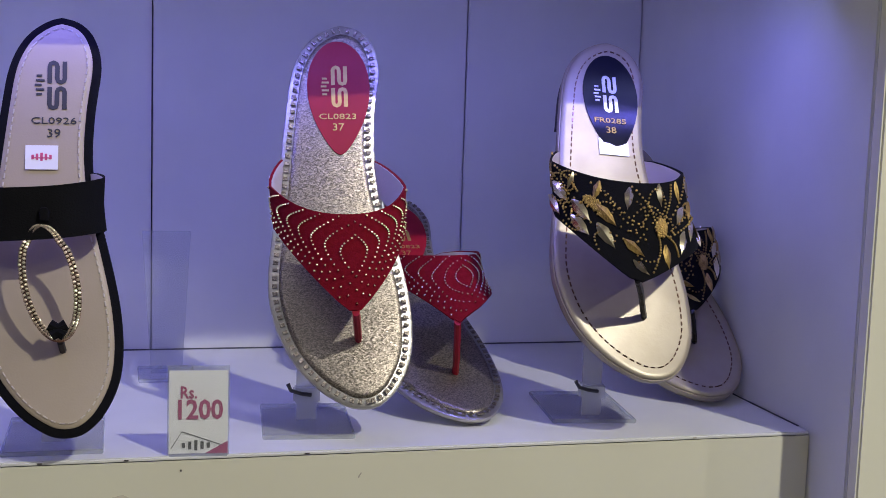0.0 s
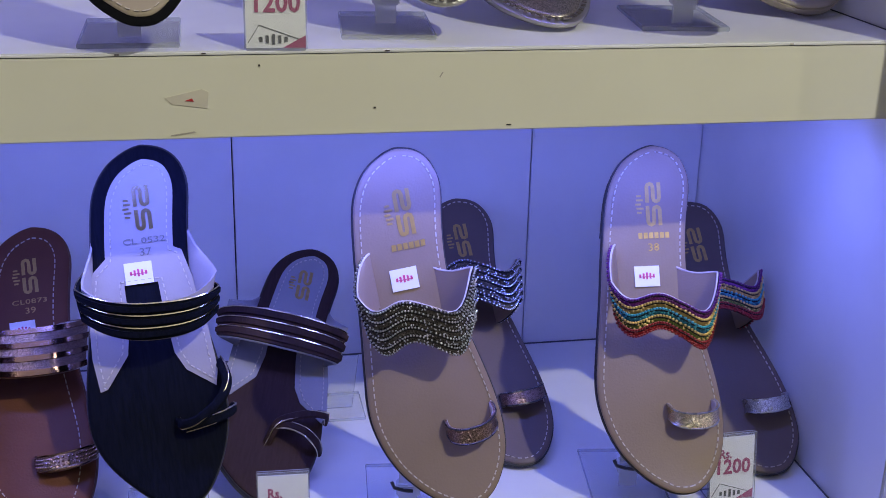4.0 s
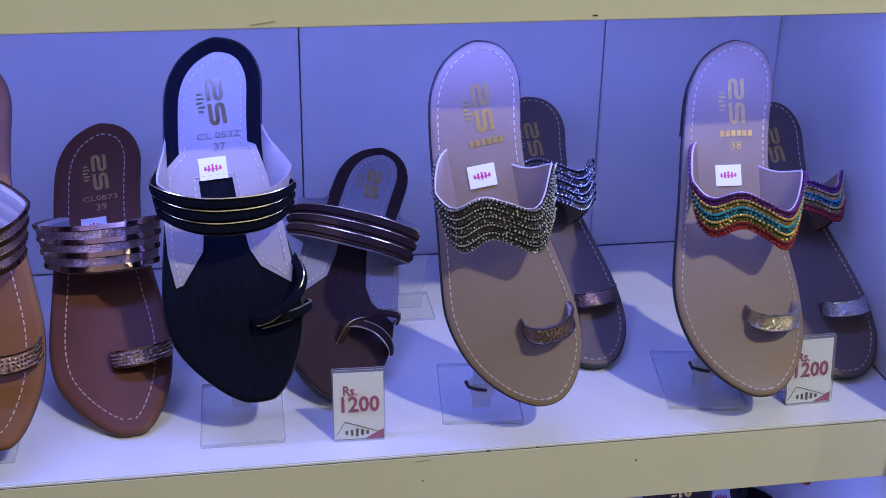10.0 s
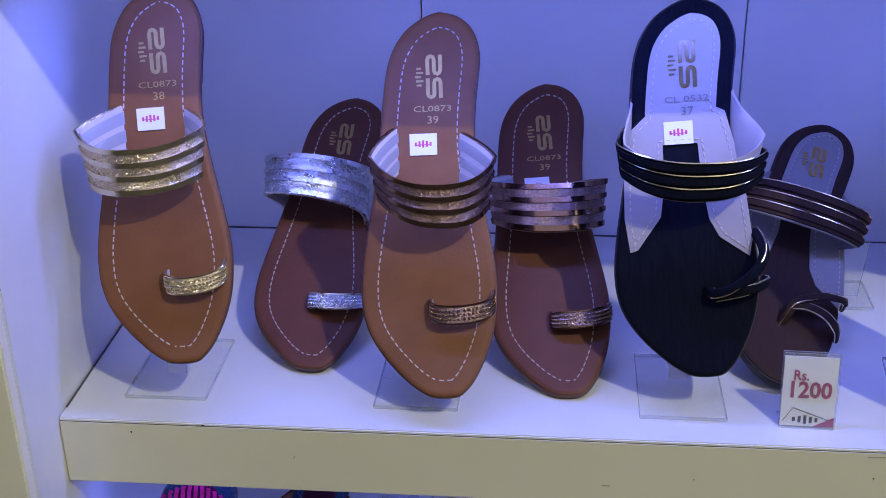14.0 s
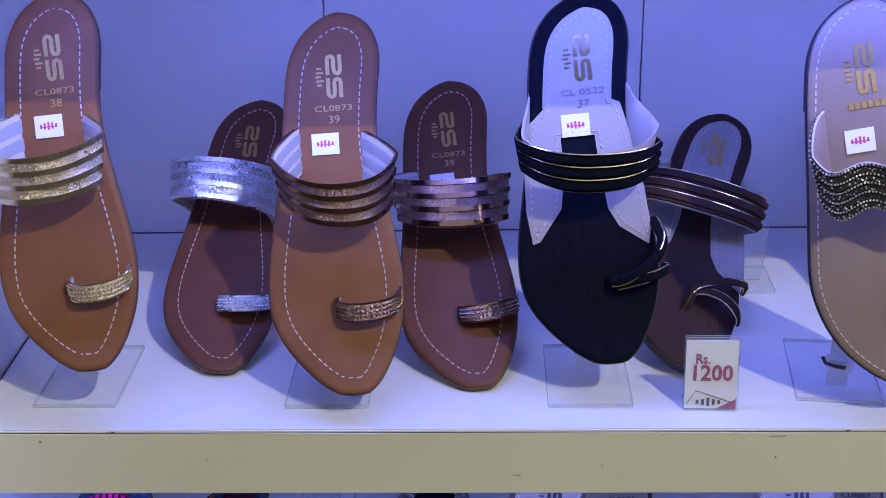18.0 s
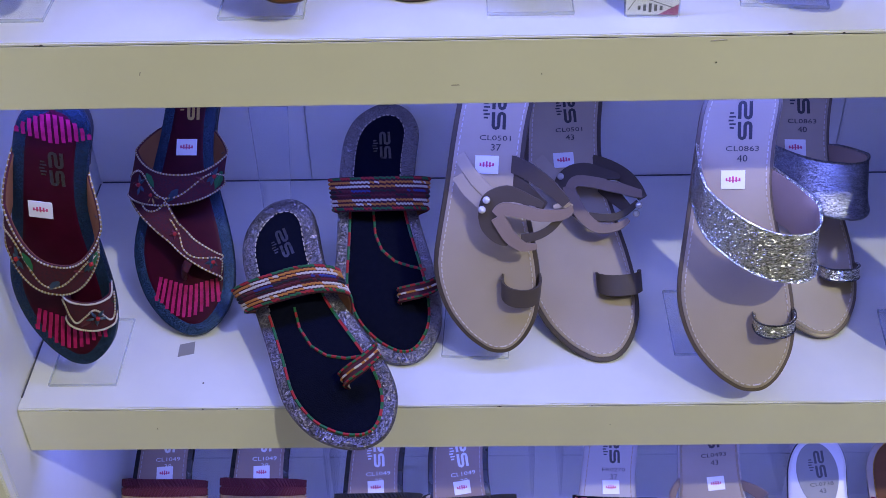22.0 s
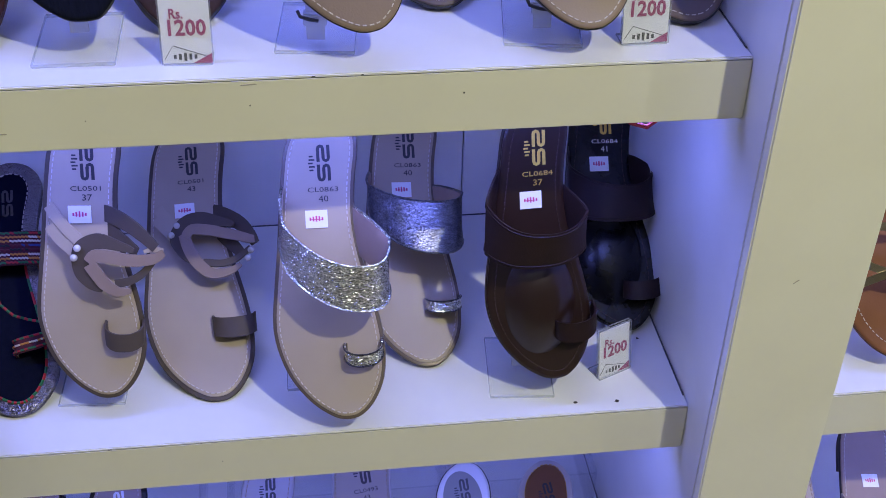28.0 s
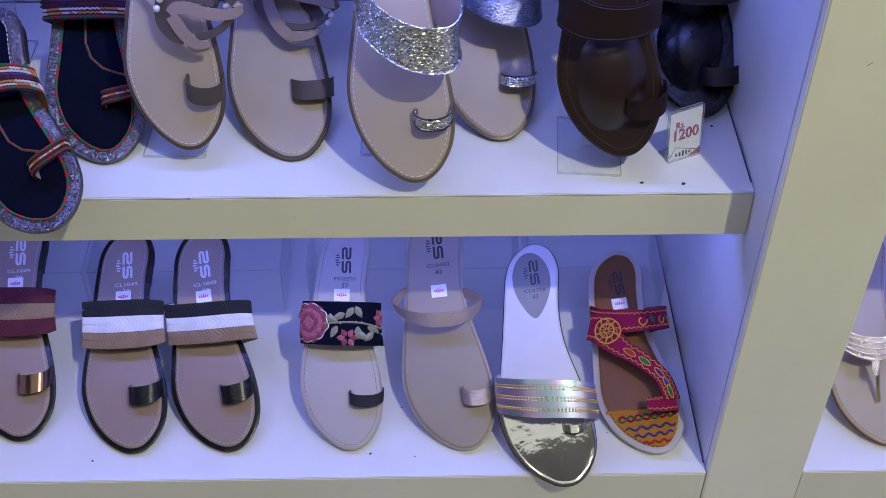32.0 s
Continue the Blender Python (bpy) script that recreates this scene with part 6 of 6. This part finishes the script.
def mirror_sandal(k):
    ob, L, poly = base(*SPOTS[k], "white slide sandal with iridescent strap and mirror toe", sole="black", foot="whitefoot", stitch=None, thick=0.008)
    toe = [Vector((p.x, min(p.y, 0.36 * L))) for p in inset(poly, 0.0008)]
    part("mirror_toe", slab(toe, [(0.0, -0.003), (0.0003, 0.0005), (0.002, 0.0019), (0.006, 0.0022)], L), "mirror", ob, "crumpled mirror silver toe piece")
    heel_pad(ob, L, "stonegrey", "grey oval heel pad", -0.022, 0.845, 0.078, 0.115, 0.160, 0.0009)
    logo(ob, L, 0.875, "ink", 0.9, "CL0738", "43", ink="ink", x=-0.008, z=0.0019)
    b = fitted(k, L)
    st = strap(ob, b, "irid", "nude")
    for q0, q1, m in ((0.0, 0.13, "irid"), (0.30, 0.43, "irid"), (0.60, 0.72, "irid"), (0.86, 1.0, "irid")):
        part("shiny_strip", b.sheet(q0, q1, off=0.0012, thick=0.001, nq=2), m, st)
    part("bead_trim", merge([x for q in (0.18, 0.25, 0.48, 0.55, 0.77, 0.82) for x in b.beads(q, 0.0008, 52, 0.0011)]), "gold", st, kind="stuff")
    ring(ob, L, 0.235, 0.03, 0.13, 0.010, 0.03, "mirror", "mirror")


def stitched_sandal(k):
    ob, L, poly = base(*SPOTS[k], "brown sandal with fuchsia and yellow embroidered straps", sole="nude", foot="redbrown", rim=0.006, stitch="yellow", stitch_at=0.0015, thick=0.011, rim_mat="lining")
    toe = [Vector((p.x, min(p.y, 0.215 * L))) for p in inset(poly, 0.008)]
    part("toe_panel", slab(toe, [(0.0, 0.0), (0.0003, 0.0013), (0.002, 0.0018)], L), "mustard", ob, "mustard embroidered toe panel with wavy rows")
    for y0, amp, turns, c in ((0.172, 0.013, 3.5, "fuchsia"), (0.172, -0.013, 3.5, "green"), (0.122, 0.008, 4, "blueyarn"), (0.085, 0.008, 3.5, "blueyarn"), (0.050, 0.006, 3, "redyarn")):
        lo, hi = edges_at(y0)
        pts = [((lo + 0.045 + (hi - lo - 0.085) * i / 48) * L, (y0 + amp * math.sin(2 * math.pi * turns * i / 48)) * L) for i in range(49)]
        part("wave_stitch", tube([(x, y, 0.0030 + bend(y, L)) for x, y in pts], 0.0012, 5), c, ob)
    b = fitted(k, L, 0.003)
    strap(ob, b, "fuchsia", "tan")
    S = Band(L, flat(0.80), flat(0.15), 0.030, 0.010, 0.0, *edges_at(0.50), skew=0.004)

    def way(pts):
        return [(a, (0.80 - v) / 0.65) for a, v in pts]
    run = strip(S, way(((0.22, 0.600), (0.335, 0.568), (0.405, 0.502), (0.48, 0.443), (0.565, 0.383), (0.68, 0.313), (0.725, 0.260), (0.75, 0.205))), (0.030, 0.037, 0.0288, 0.0209, 0.0196, 0.0209, 0.0230, 0.0240), 0.0016)
    toe_run = strip(S, way(((0.53, 0.188), (0.63, 0.185), (0.78, 0.200), (1.0, 0.205))), (0.0155, 0.0190, 0.0225, 0.0225), 0.0004)
    part("diagonal_strap", run, "fuchsia", ob)
    part("toe_strap", toe_run, "fuchsia", ob)
    lines = [b.line(q, 0.0006, 0.0, 1.0, 60) for q in (0.16, 0.84)] + [rails(r, w) for r in (run, toe_run) for w in (0.16, 0.84)]
    for pts in lines:
        zig = [Vector(p) + (Vector(pts[min(i + 1, len(pts) - 1)]) - Vector(pts[max(i - 1, 0)])).normalized().cross(Vector((0, 0, 1))) * (0.0011 if i % 2 else -0.0011) for i, p in enumerate(pts)]
        part("orange_zigzag", tube(zig, 0.0006, 4), "yellow", ob)
    # scrolls along the upper band, pointed ovals along the diagonal
    for i in range(4):
        c = 0.46 + 0.135 * i
        part("scroll", tube([b.at(c + 0.016 * (1.4 - t / 4.2) * math.cos(t) * 1.6, 0.5 + 0.24 * (1.4 - t / 4.2) * math.sin(t), 0.0008) for t in [0.35 * j for j in range(15)]], 0.0009, 5), "yellow", ob)
        part("diamond", leaf_shape(b, c + 0.065, 0.5, 1.2, 0.010, 0.0034), ("green", "purple", "blueyarn", "green")[i], ob)
    vs = run[0]
    for i, c in ((19, "redyarn"), (24, "green"), (29, "purple"), (34, "blueyarn"), (38, "green")):
        mid, ahead = vs[4 * i].lerp(vs[4 * i + 1], 0.5), (vs[4 * i + 8] - vs[4 * i - 8]).normalized()
        up = (vs[4 * i] - vs[4 * i + 3]).normalized()
        out = up.cross(ahead)
        ring_pts = [mid + up * 0.0007 + ahead * 0.0080 * math.cos(t) + out * 0.0034 * math.sin(t) * abs(math.sin(t)) ** 0.4 for t in [2 * math.pi * j / 20 for j in range(20)]]
        part("diamond", (ring_pts + [mid + up * 0.0013], [(j, (j + 1) % 20, 20) for j in range(20)]), c, ob)
        part("diamond_edge", tube(ring_pts, 0.0006, 5, closed=True), "yellow", ob)
    at = lambda r, t: S.at(0.375 + 0.095 * r * math.cos(t), (0.80 - 0.553 - 0.060 * r * math.sin(t)) / 0.65, 0.0028)
    for r in (1.0, 0.55):
        part("roundel", tube([at(r, 2 * math.pi * i / 30) for i in range(30)], 0.0009, 5, closed=True), "yellow", ob)
    for i in range(10):
        t = 2 * math.pi * i / 10
        part("petal", tube([at(0.12, t), at(0.55, t + 0.22), at(1.0, t)], 0.0008, 5), "yellow" if i % 2 else "orange", ob)
    sticker(ob, L, 0.725, x=-0.023, size=0.018)
    logo(ob, L, 0.827, "ink", 0.95, "bars", "", ink="gunmetal")


def strappy_sandal(k):
    ob, L, poly = base(*SPOTS[k], "tan sandal with crossed gold metallic straps", sole="tanedge", foot="tan", stitch_at=0.012, thick=0.009)
    for a, c, w in ((0.50, 0.50, 0.03), (0.42, 0.22, 0.03), (0.24, 0.44, 0.03), (0.68, 0.60, 0.03), (0.62, 0.70, 0.03)):
        part("gold_strap", Band(L, lambda s: a + (c - a) * s + w / 2, lambda s: a + (c - a) * s - w / 2, 0.034, 0.006, 0.001).sheet(nq=2), "palegold", ob)


def gold_thong_sandal(k):
    ob, L, poly = base(*SPOTS[k], "taupe thong sandal with a gold sequin strap", sole="tan", foot="beige", stitch="tanyarn", stitch_at=0.0045, thick=0.009)
    b = Band(L, arc(0.62, 0.18), arc(0.52, 0.18), 0.036, 0.008, 0.003)
    st = strap(ob, b, "goldglit", "lining")
    part("sequin_trim", merge([x for q in (0.05, 0.25, 0.5, 0.75, 0.95) for x in b.beads(q, 0.0008, 60, 0.0013)]), "palegold", st, kind="stuff")
    part("drop", merge([leaf_shape(b, 0.5, 1.2, 1.57, 0.026, 0.006)]), "goldglit", st)
    post(ob, b, 0.5, 0.19, 0.0, "palegold", 0.003)


def plain_sandal(k):
    ob, L, poly = base(*SPOTS[k], "nude sandal with a plain nude strap", sole="black", foot="blush", stitch_at=0.005, thick=0.009)
    strap(ob, Band(L, arc(0.63, 0.10), arc(0.48, 0.06), 0.040, 0.012, 0.005), "beige", "lining")
    sticker(ob, L, 0.68, x=-0.028)


oval_sandal("a1")
red_sandal("a2")
red_sandal("a2r")
leaf_sandal("a3")
leaf_sandal("a3r")
tan_sandal("b1", "palegold", "goldglit", "tan leather sandal with gold metallic strap rows", size="38")
tan_sandal("b2", "silver", "silverglit", "chestnut leather sandal with silver metallic strap rows", code="", size="")
tan_sandal("b3", "bronze", "bronzeglit", "tan leather sandal with bronze metallic strap rows on a stand", size="39")
tan_sandal("b4", "bronze", "bronzeglit", "chestnut leather sandal with bronze metallic strap rows", size="39")
cutout_sandal("b5", "grain", "lilac", "palegold", "black ribbed sandal with white insole and rolled strap", "CL 0532", "37")
cutout_sandal("b6", "browngrain", "greylining", "palegold", "dark brown ribbed sandal with grey insole", "", "")
SILVER_ROWS = [("darkglit", "rhinestone")] * 5
RAINBOW_ROWS = [("purpleglit", "purple"), ("goldthread", "gold"), ("tealglit", "teal"), ("greenglit", "gold"), ("redglit", "redbead")]
wave_sandal("b7", SILVER_ROWS, "taupe sandal with wavy silver beaded strap on a stand", "bars")
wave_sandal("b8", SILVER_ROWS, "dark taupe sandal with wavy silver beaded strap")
wave_sandal("b9", RAINBOW_ROWS, "taupe sandal with wavy rainbow beaded strap", "bars", "38", "goldglit", "silver")
# b10 lies in the upright's shadow; its footbed colour is darkened for that
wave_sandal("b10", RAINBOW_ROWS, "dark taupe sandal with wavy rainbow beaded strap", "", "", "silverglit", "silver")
kohl_sandal("c1", False, "burgundy satin sandal with embroidered strap and blue rim")
kohl_sandal("c2", True, "burgundy satin sandal with diagonal embroidered strap")
navy_sandal("c3")
navy_sandal("c4")
pearl_sandal("c5", "CL0501", "37")
pearl_sandal("c6", "CL0501", "43")
glitter_sandal("c7", "CL0863", "40", "silverhammer")
glitter_sandal("c8", "CL0863", "40", "silverhammer")
brown_sandal("c9", "brown", "CL0684", "37")
brown_sandal("c10", "blackleather", "CL0684", "41")
braid_sandal("d00", ("wineyarn", "tanyarn", "wineyarn"), "blush sandal with wine and tan braided strap", ringm="bronze")
braid_sandal("d0", ("wineyarn", "tanyarn", "wineyarn"), "blush sandal with wine and tan braided strap", ringm="bronze")
braid_sandal("d1", ("blackyarn", "whiteyarn", "tanyarn"), "blush sandal with black, white and tan braid")
braid_sandal("d2", ("blackyarn", "whiteyarn", "tanyarn"), "blush sandal with black, white and tan braid")
floral_sandal("d3")
sparkle_sandal("d4")
mirror_sandal("d5")
stitched_sandal("d6")
strappy_sandal("e1")
gold_thong_sandal("e2")
plain_sandal("e3")

# ---- stands, price tags, small marks ----


def sandal_stand(x, y, z, key, v=0.30, yaw=0.0, size=0.061):
    """A clear acrylic stand: base plate, upright post, clip and a back rest that follows the sole."""
    toe, heel = (Vector(p) for p in SPOTS[key][:2])
    ob = empty("display_stand", pose(x, y, z, 0, 0, yaw), "clear acrylic sandal stand with a square base", "stand", "sandal stands")
    part("base_plate", block(-size / 2, 0, 0, size / 2, size * 1.42, 0.0032, 0.0006), "acrylic", ob, smooth=False)
    inv = ob.matrix_world.inverted()
    d = (heel - toe).normalized()
    back = Vector((0, 1, -d.y / d.z if abs(d.z) > 0.1 else 0)).normalized()
    lo, hi = inv @ (toe + d * (heel - toe).length * v + back * 0.019), inv @ (toe + d * (heel - toe).length * 0.62 + back * 0.021)
    w = 0.007
    lo = Vector((0.0, max(lo.y, 0.012), lo.z))
    vs = [(lo.x - w, lo.y, 0.0034), (lo.x + w, lo.y, 0.0034), (lo.x + w, lo.y, lo.z), (lo.x - w, lo.y, lo.z), (hi.x + w, hi.y, hi.z), (hi.x - w, hi.y, hi.z)]
    vs += [(a, b + 0.003, c) for a, b, c in vs]
    fs = [(0, 1, 2, 3), (3, 2, 4, 5), (6, 9, 8, 7), (9, 11, 10, 8), (0, 6, 7, 1), (1, 7, 8, 2), (2, 8, 10, 4), (4, 10, 11, 5), (5, 11, 9, 3), (3, 9, 6, 0)]
    part("back_rest", (vs, fs), "acrylpost", ob, smooth=False)
    part("collar", block(lo.x - 0.009, lo.y - 0.004, 0.016, lo.x + 0.009, lo.y + 0.007, 0.026, 0.001), "acrylpost", ob, smooth=False)
    part("clip", tube([(lo.x - 0.013, lo.y - 0.003, 0.029), (lo.x - 0.011, lo.y - 0.005, 0.025), (lo.x - 0.004, lo.y - 0.006, 0.023), (lo.x + 0.003, lo.y - 0.006, 0.022)], 0.0014, 6), "clip", ob)


def price_tag(x, y, z, yaw, w=0.036, h=0.053, lean=8):
    ob = empty("price_tag", pose(x, y, z, -lean, 0, yaw), "white price card with magenta figures in an acrylic holder", "price tag", "price tags")
    part("holder", merge([plate([(-w / 2 - 0.001, 0.001), (w / 2 + 0.001, 0.001), (w / 2 + 0.001, h + 0.003), (-w / 2 - 0.001, h + 0.003)], a, b) for a, b in ((0.0014, 0.0024), (-0.0022, -0.0012))]), "acrylic", ob, smooth=False).matrix_basis = pose(0, 0, 0, 90, 0, 0)
    part("foot", block(-w / 2, -0.002, 0.0, w / 2, 0.018, 0.0016, 0.0004), "acrylic", ob, smooth=False).matrix_basis = pose(0, 0, 0, lean, 0, 0)
    card = part("card", plate([(-w / 2, 0.0015), (w / 2, 0.0015), (w / 2, h), (-w / 2, h)], -0.0004, 0.0004), "card", ob, smooth=False)
    card.matrix_basis = pose(0, 0, 0, 90, 0, 0)
    text("currency", "Rs.", 0.0105, "magenta", card, Matrix.Translation((-w * 0.17, h * 0.735, 0.0007)) @ Matrix.Diagonal((0.85, 1, 1, 1)), bold=0.0002)
    text("price", "1200", 0.0155, "magenta", card, Matrix.Translation((0.0, h * 0.53, 0.0007)) @ Matrix.Diagonal((0.98, 1.08, 1, 1)), bold=0.0004)
    part("corner", plate([(w * 0.12, 0.0016), (w / 2, 0.0016), (w / 2, h * 0.17)], 0.0004, 0.0008), "magenta", card, smooth=False)
    part("roof_line", ribbon([(-w * 0.46, h * 0.09), (-w * 0.28, h * 0.285), (w * 0.42, h * 0.12)], 0.0005, 0.0005, 0.0008), "ink", card, smooth=False)
    bits = []
    for i, up in enumerate((0.03, 0.045, 0.06, 0.045, 0.03)):
        xx = -w * 0.25 + i * w * 0.105
        bits.append(ribbon([(xx, h * (0.125 - up)), (xx, h * (0.125 + up))], w * 0.055, 0.0005, 0.0009))
    part("small_mark", merge(bits), "ink", card, smooth=False)


A, B, C, D = LEVELS
for args in ((-0.030, 0.772, A, "a1"), (0.131, 0.787, A, "a2", 0.30, -5), (0.337, 0.801, A, "a3", 0.30, -7), (-0.400, 0.789, B, "b1"), (-0.216, 0.787, B, "b3"), (-0.027, 0.787, B, "b5"), (0.150, 0.792, B, "b7", 0.30, -6),
             (0.325, 0.789, B, "b9", 0.30, -8), (-0.418, 0.787, C, "c1"), (-0.068, 0.817, C, "c5", 0.30, -3), (0.142, 0.818, C, "c7"), (0.330, 0.786, C, "c9", 0.30, -5)):
    sandal_stand(*args)
price_tag(0.0575, 0.760, A, -4)
price_tag(0.0565, 0.784, B, -2)
price_tag(0.4045, 0.788, B, 2)
price_tag(0.4240, 0.811, C, 24)


def empty_holder(x, y, z, h=0.11, yaw=0):
    ob = empty("empty_display_stand", pose(x, y, z, 0, 0, yaw), "empty clear acrylic display stand", "stand", "sandal stands")
    part("base_plate", block(-0.022, -0.02, 0, 0.022, 0.03, 0.003, 0.0005), "acrylic", ob, smooth=False)
    v, f = plate([(-0.012, 0.003), (0.012, 0.003), (0.019, h), (-0.019, h)], -0.0013, 0.0013)
    part("back_rest", (v, f), "acrylic", ob, smooth=False).matrix_basis = pose(0, 0, 0, 80, 0, 0)


empty_holder(0.046, 0.985, A, 0.116)
empty_holder(-0.262, 0.985, C, 0.15)
empty_holder(0.118, 0.98, B, 0.05)
for x0, x1 in ((-0.43, -0.24), (-0.235, 0.0), (0.03, 0.29), (0.30, 0.47)):
    ob = empty("acrylic_riser", pose((x0 + x1) / 2, 1.0, D), "clear acrylic riser behind the sandals on the lowest shelf", "riser", "acrylic risers")
    w = (x1 - x0) / 2
    part("top_plate", block(-w, -0.045, 0.072, w, 0.055, 0.075, 0.0005), "acrylthin", ob, smooth=False)
    part("front_plate", block(-w, -0.045, 0.0, w, -0.042, 0.0718, 0.0005), "acrylthin", ob, smooth=False)
    part("side_plate", block(-w, -0.0418, 0.0, -w + 0.003, 0.055, 0.0718, 0.0005), "acrylthin", ob, smooth=False)
    part("side_plate", block(w - 0.003, -0.0418, 0.0, w, 0.055, 0.0718, 0.0005), "acrylthin", ob, smooth=False)



def mark(name, x, z, w, h, material, label, y=FRONT, ang=0.0):
    ob = part(name, plate([(-w / 2, -h / 2), (w / 2, -h / 2), (w / 2 * 0.8, h / 2), (-w / 2 * 0.9, h / 2)], 0.0, 0.0004), material, None, smooth=False)
    ob.matrix_world = pose(x, y - 0.0001, z, 90, 0, 0) @ pose(0, 0, 0, 0, 0, ang)
    tagged(ob, label=label, kind="structure")


rnd = random.Random(11)
tape = part("tape_scrap", plate([(-0.014, 0.001), (-0.010, -0.003), (0.011, -0.006), (0.012, 0.004), (0.008, 0.006)], 0, 0.0003), "tape", None, "torn scrap of yellowed tape on the shelf edge", smooth=False)
tape.matrix_world = pose(0.004, FRONT - 0.0001, 1.158, 90, 0, 0)
tagged(tape, label="torn scrap of yellowed tape on the shelf edge", category="tape")
part("red_fleck", plate([(-0.0025, -0.001), (0.003, -0.0015), (0.002, 0.0005)], 0.0003, 0.0006), "redmark", tape, smooth=False)
for x, z, w, h in ((0.047, 1.178, 0.0016, 0.0016), (0.118, 1.150, 0.002, 0.0014), (0.205, 1.1365, 0.005, 0.001), (-0.20, 1.16, 0.0012, 0.0012), (-0.417, 0.811, 0.0015, 0.0018), (0.10, 0.797, 0.0014, 0.0014), (-0.02, 0.790, 0.0012, 0.001), (0.26, 0.8, 0.0016, 0.0016), (-0.35, 0.43, 0.0012, 0.0012), (0.05, 0.43, 0.001, 0.001)):
    mark("nail_dot", x, z, w * 0.7, h * 0.7, "chip", "tiny dark speck on the shelf edge")
for x, z, w, a in ((0.0, 1.1365, 0.016, 8), (0.10, 0.8145, 0.012, 3), (-0.08, 0.782, 0.006, 2), (0.16, 1.17, 0.004, 60), (-0.30, 0.795, 0.003, 70)):
    mark("scratch", x, z, w, 0.0007, "scratch", "fine scratch on the shelf edge", ang=a)
for x, z, w, a in ((0.53, 0.645, 0.006, 40), (0.56, 0.95, 0.005, 30)):
    mark("scratch", x, z, w, 0.0006, "scratch", "fine scratch on the upright", y=NOSE - 0.012, ang=a)
for z in LEVELS[:3]:
    for i in range(5):
        x = rnd.uniform(LEFT + 0.02, RIGHT - 0.02)
        mark("chip", x, z - 0.0012, rnd.uniform(0.0015, 0.004), 0.0007, "scratch" if i % 2 else "chip", "dark chip along the shelf edge")


def speck(x, y, z, r, material="chip"):
    n = 7
    ob = part("speck", plate([(r * rnd.uniform(0.6, 1.1) * math.cos(2 * math.pi * i / n), r * rnd.uniform(0.5, 1.0) * math.sin(2 * math.pi * i / n)) for i in range(n)], 0, 0.0004), material, None, smooth=False)
    ob.matrix_world = pose(x, y, z + 0.0001)
    tagged(ob, label="small dirt speck on the shelf", kind="structure")


for x, y, z, r in ((0.379, 0.775, C, 0.0022), (0.418, 0.773, C, 0.0024), (0.46, 0.86, C, 0.0018), (-0.31, 0.79, C, 0.001), (-0.15, 0.745, D, 0.0022), (-0.20, 0.73, D, 0.0015), (0.11, 0.735, D, 0.002), (0.145, 0.80, D, 0.0014), (0.16, 0.73, D, 0.0012), (0.44, 0.775, D, 0.002), (0.38, 0.76, D, 0.001), (-0.02, 0.78, D, 0.0016)):
    speck(x, y, z, r)
lab = part("torn_label", plate([(-0.009, -0.007), (0.006, -0.008), (0.010, 0.007), (-0.004, 0.008)], 0, 0.0004), "greylining", None, smooth=False)
lab.matrix_world = pose(-0.333, 0.833, C + 0.0002, 0, 0, 20)
tagged(lab, label="torn grey label scrap on the shelf", category="label")
# end of a red tagged cord under the shelf
cord = tagged(part("red_cord", tube([(0.395, 0.79, 0.757), (0.402, 0.788, 0.750), (0.415, 0.786, 0.7465), (0.425, 0.79, 0.751), (0.432, 0.80, 0.762)], 0.0022, 7), "redmark", None), label="short red cord hanging under the shelf", category="cord")
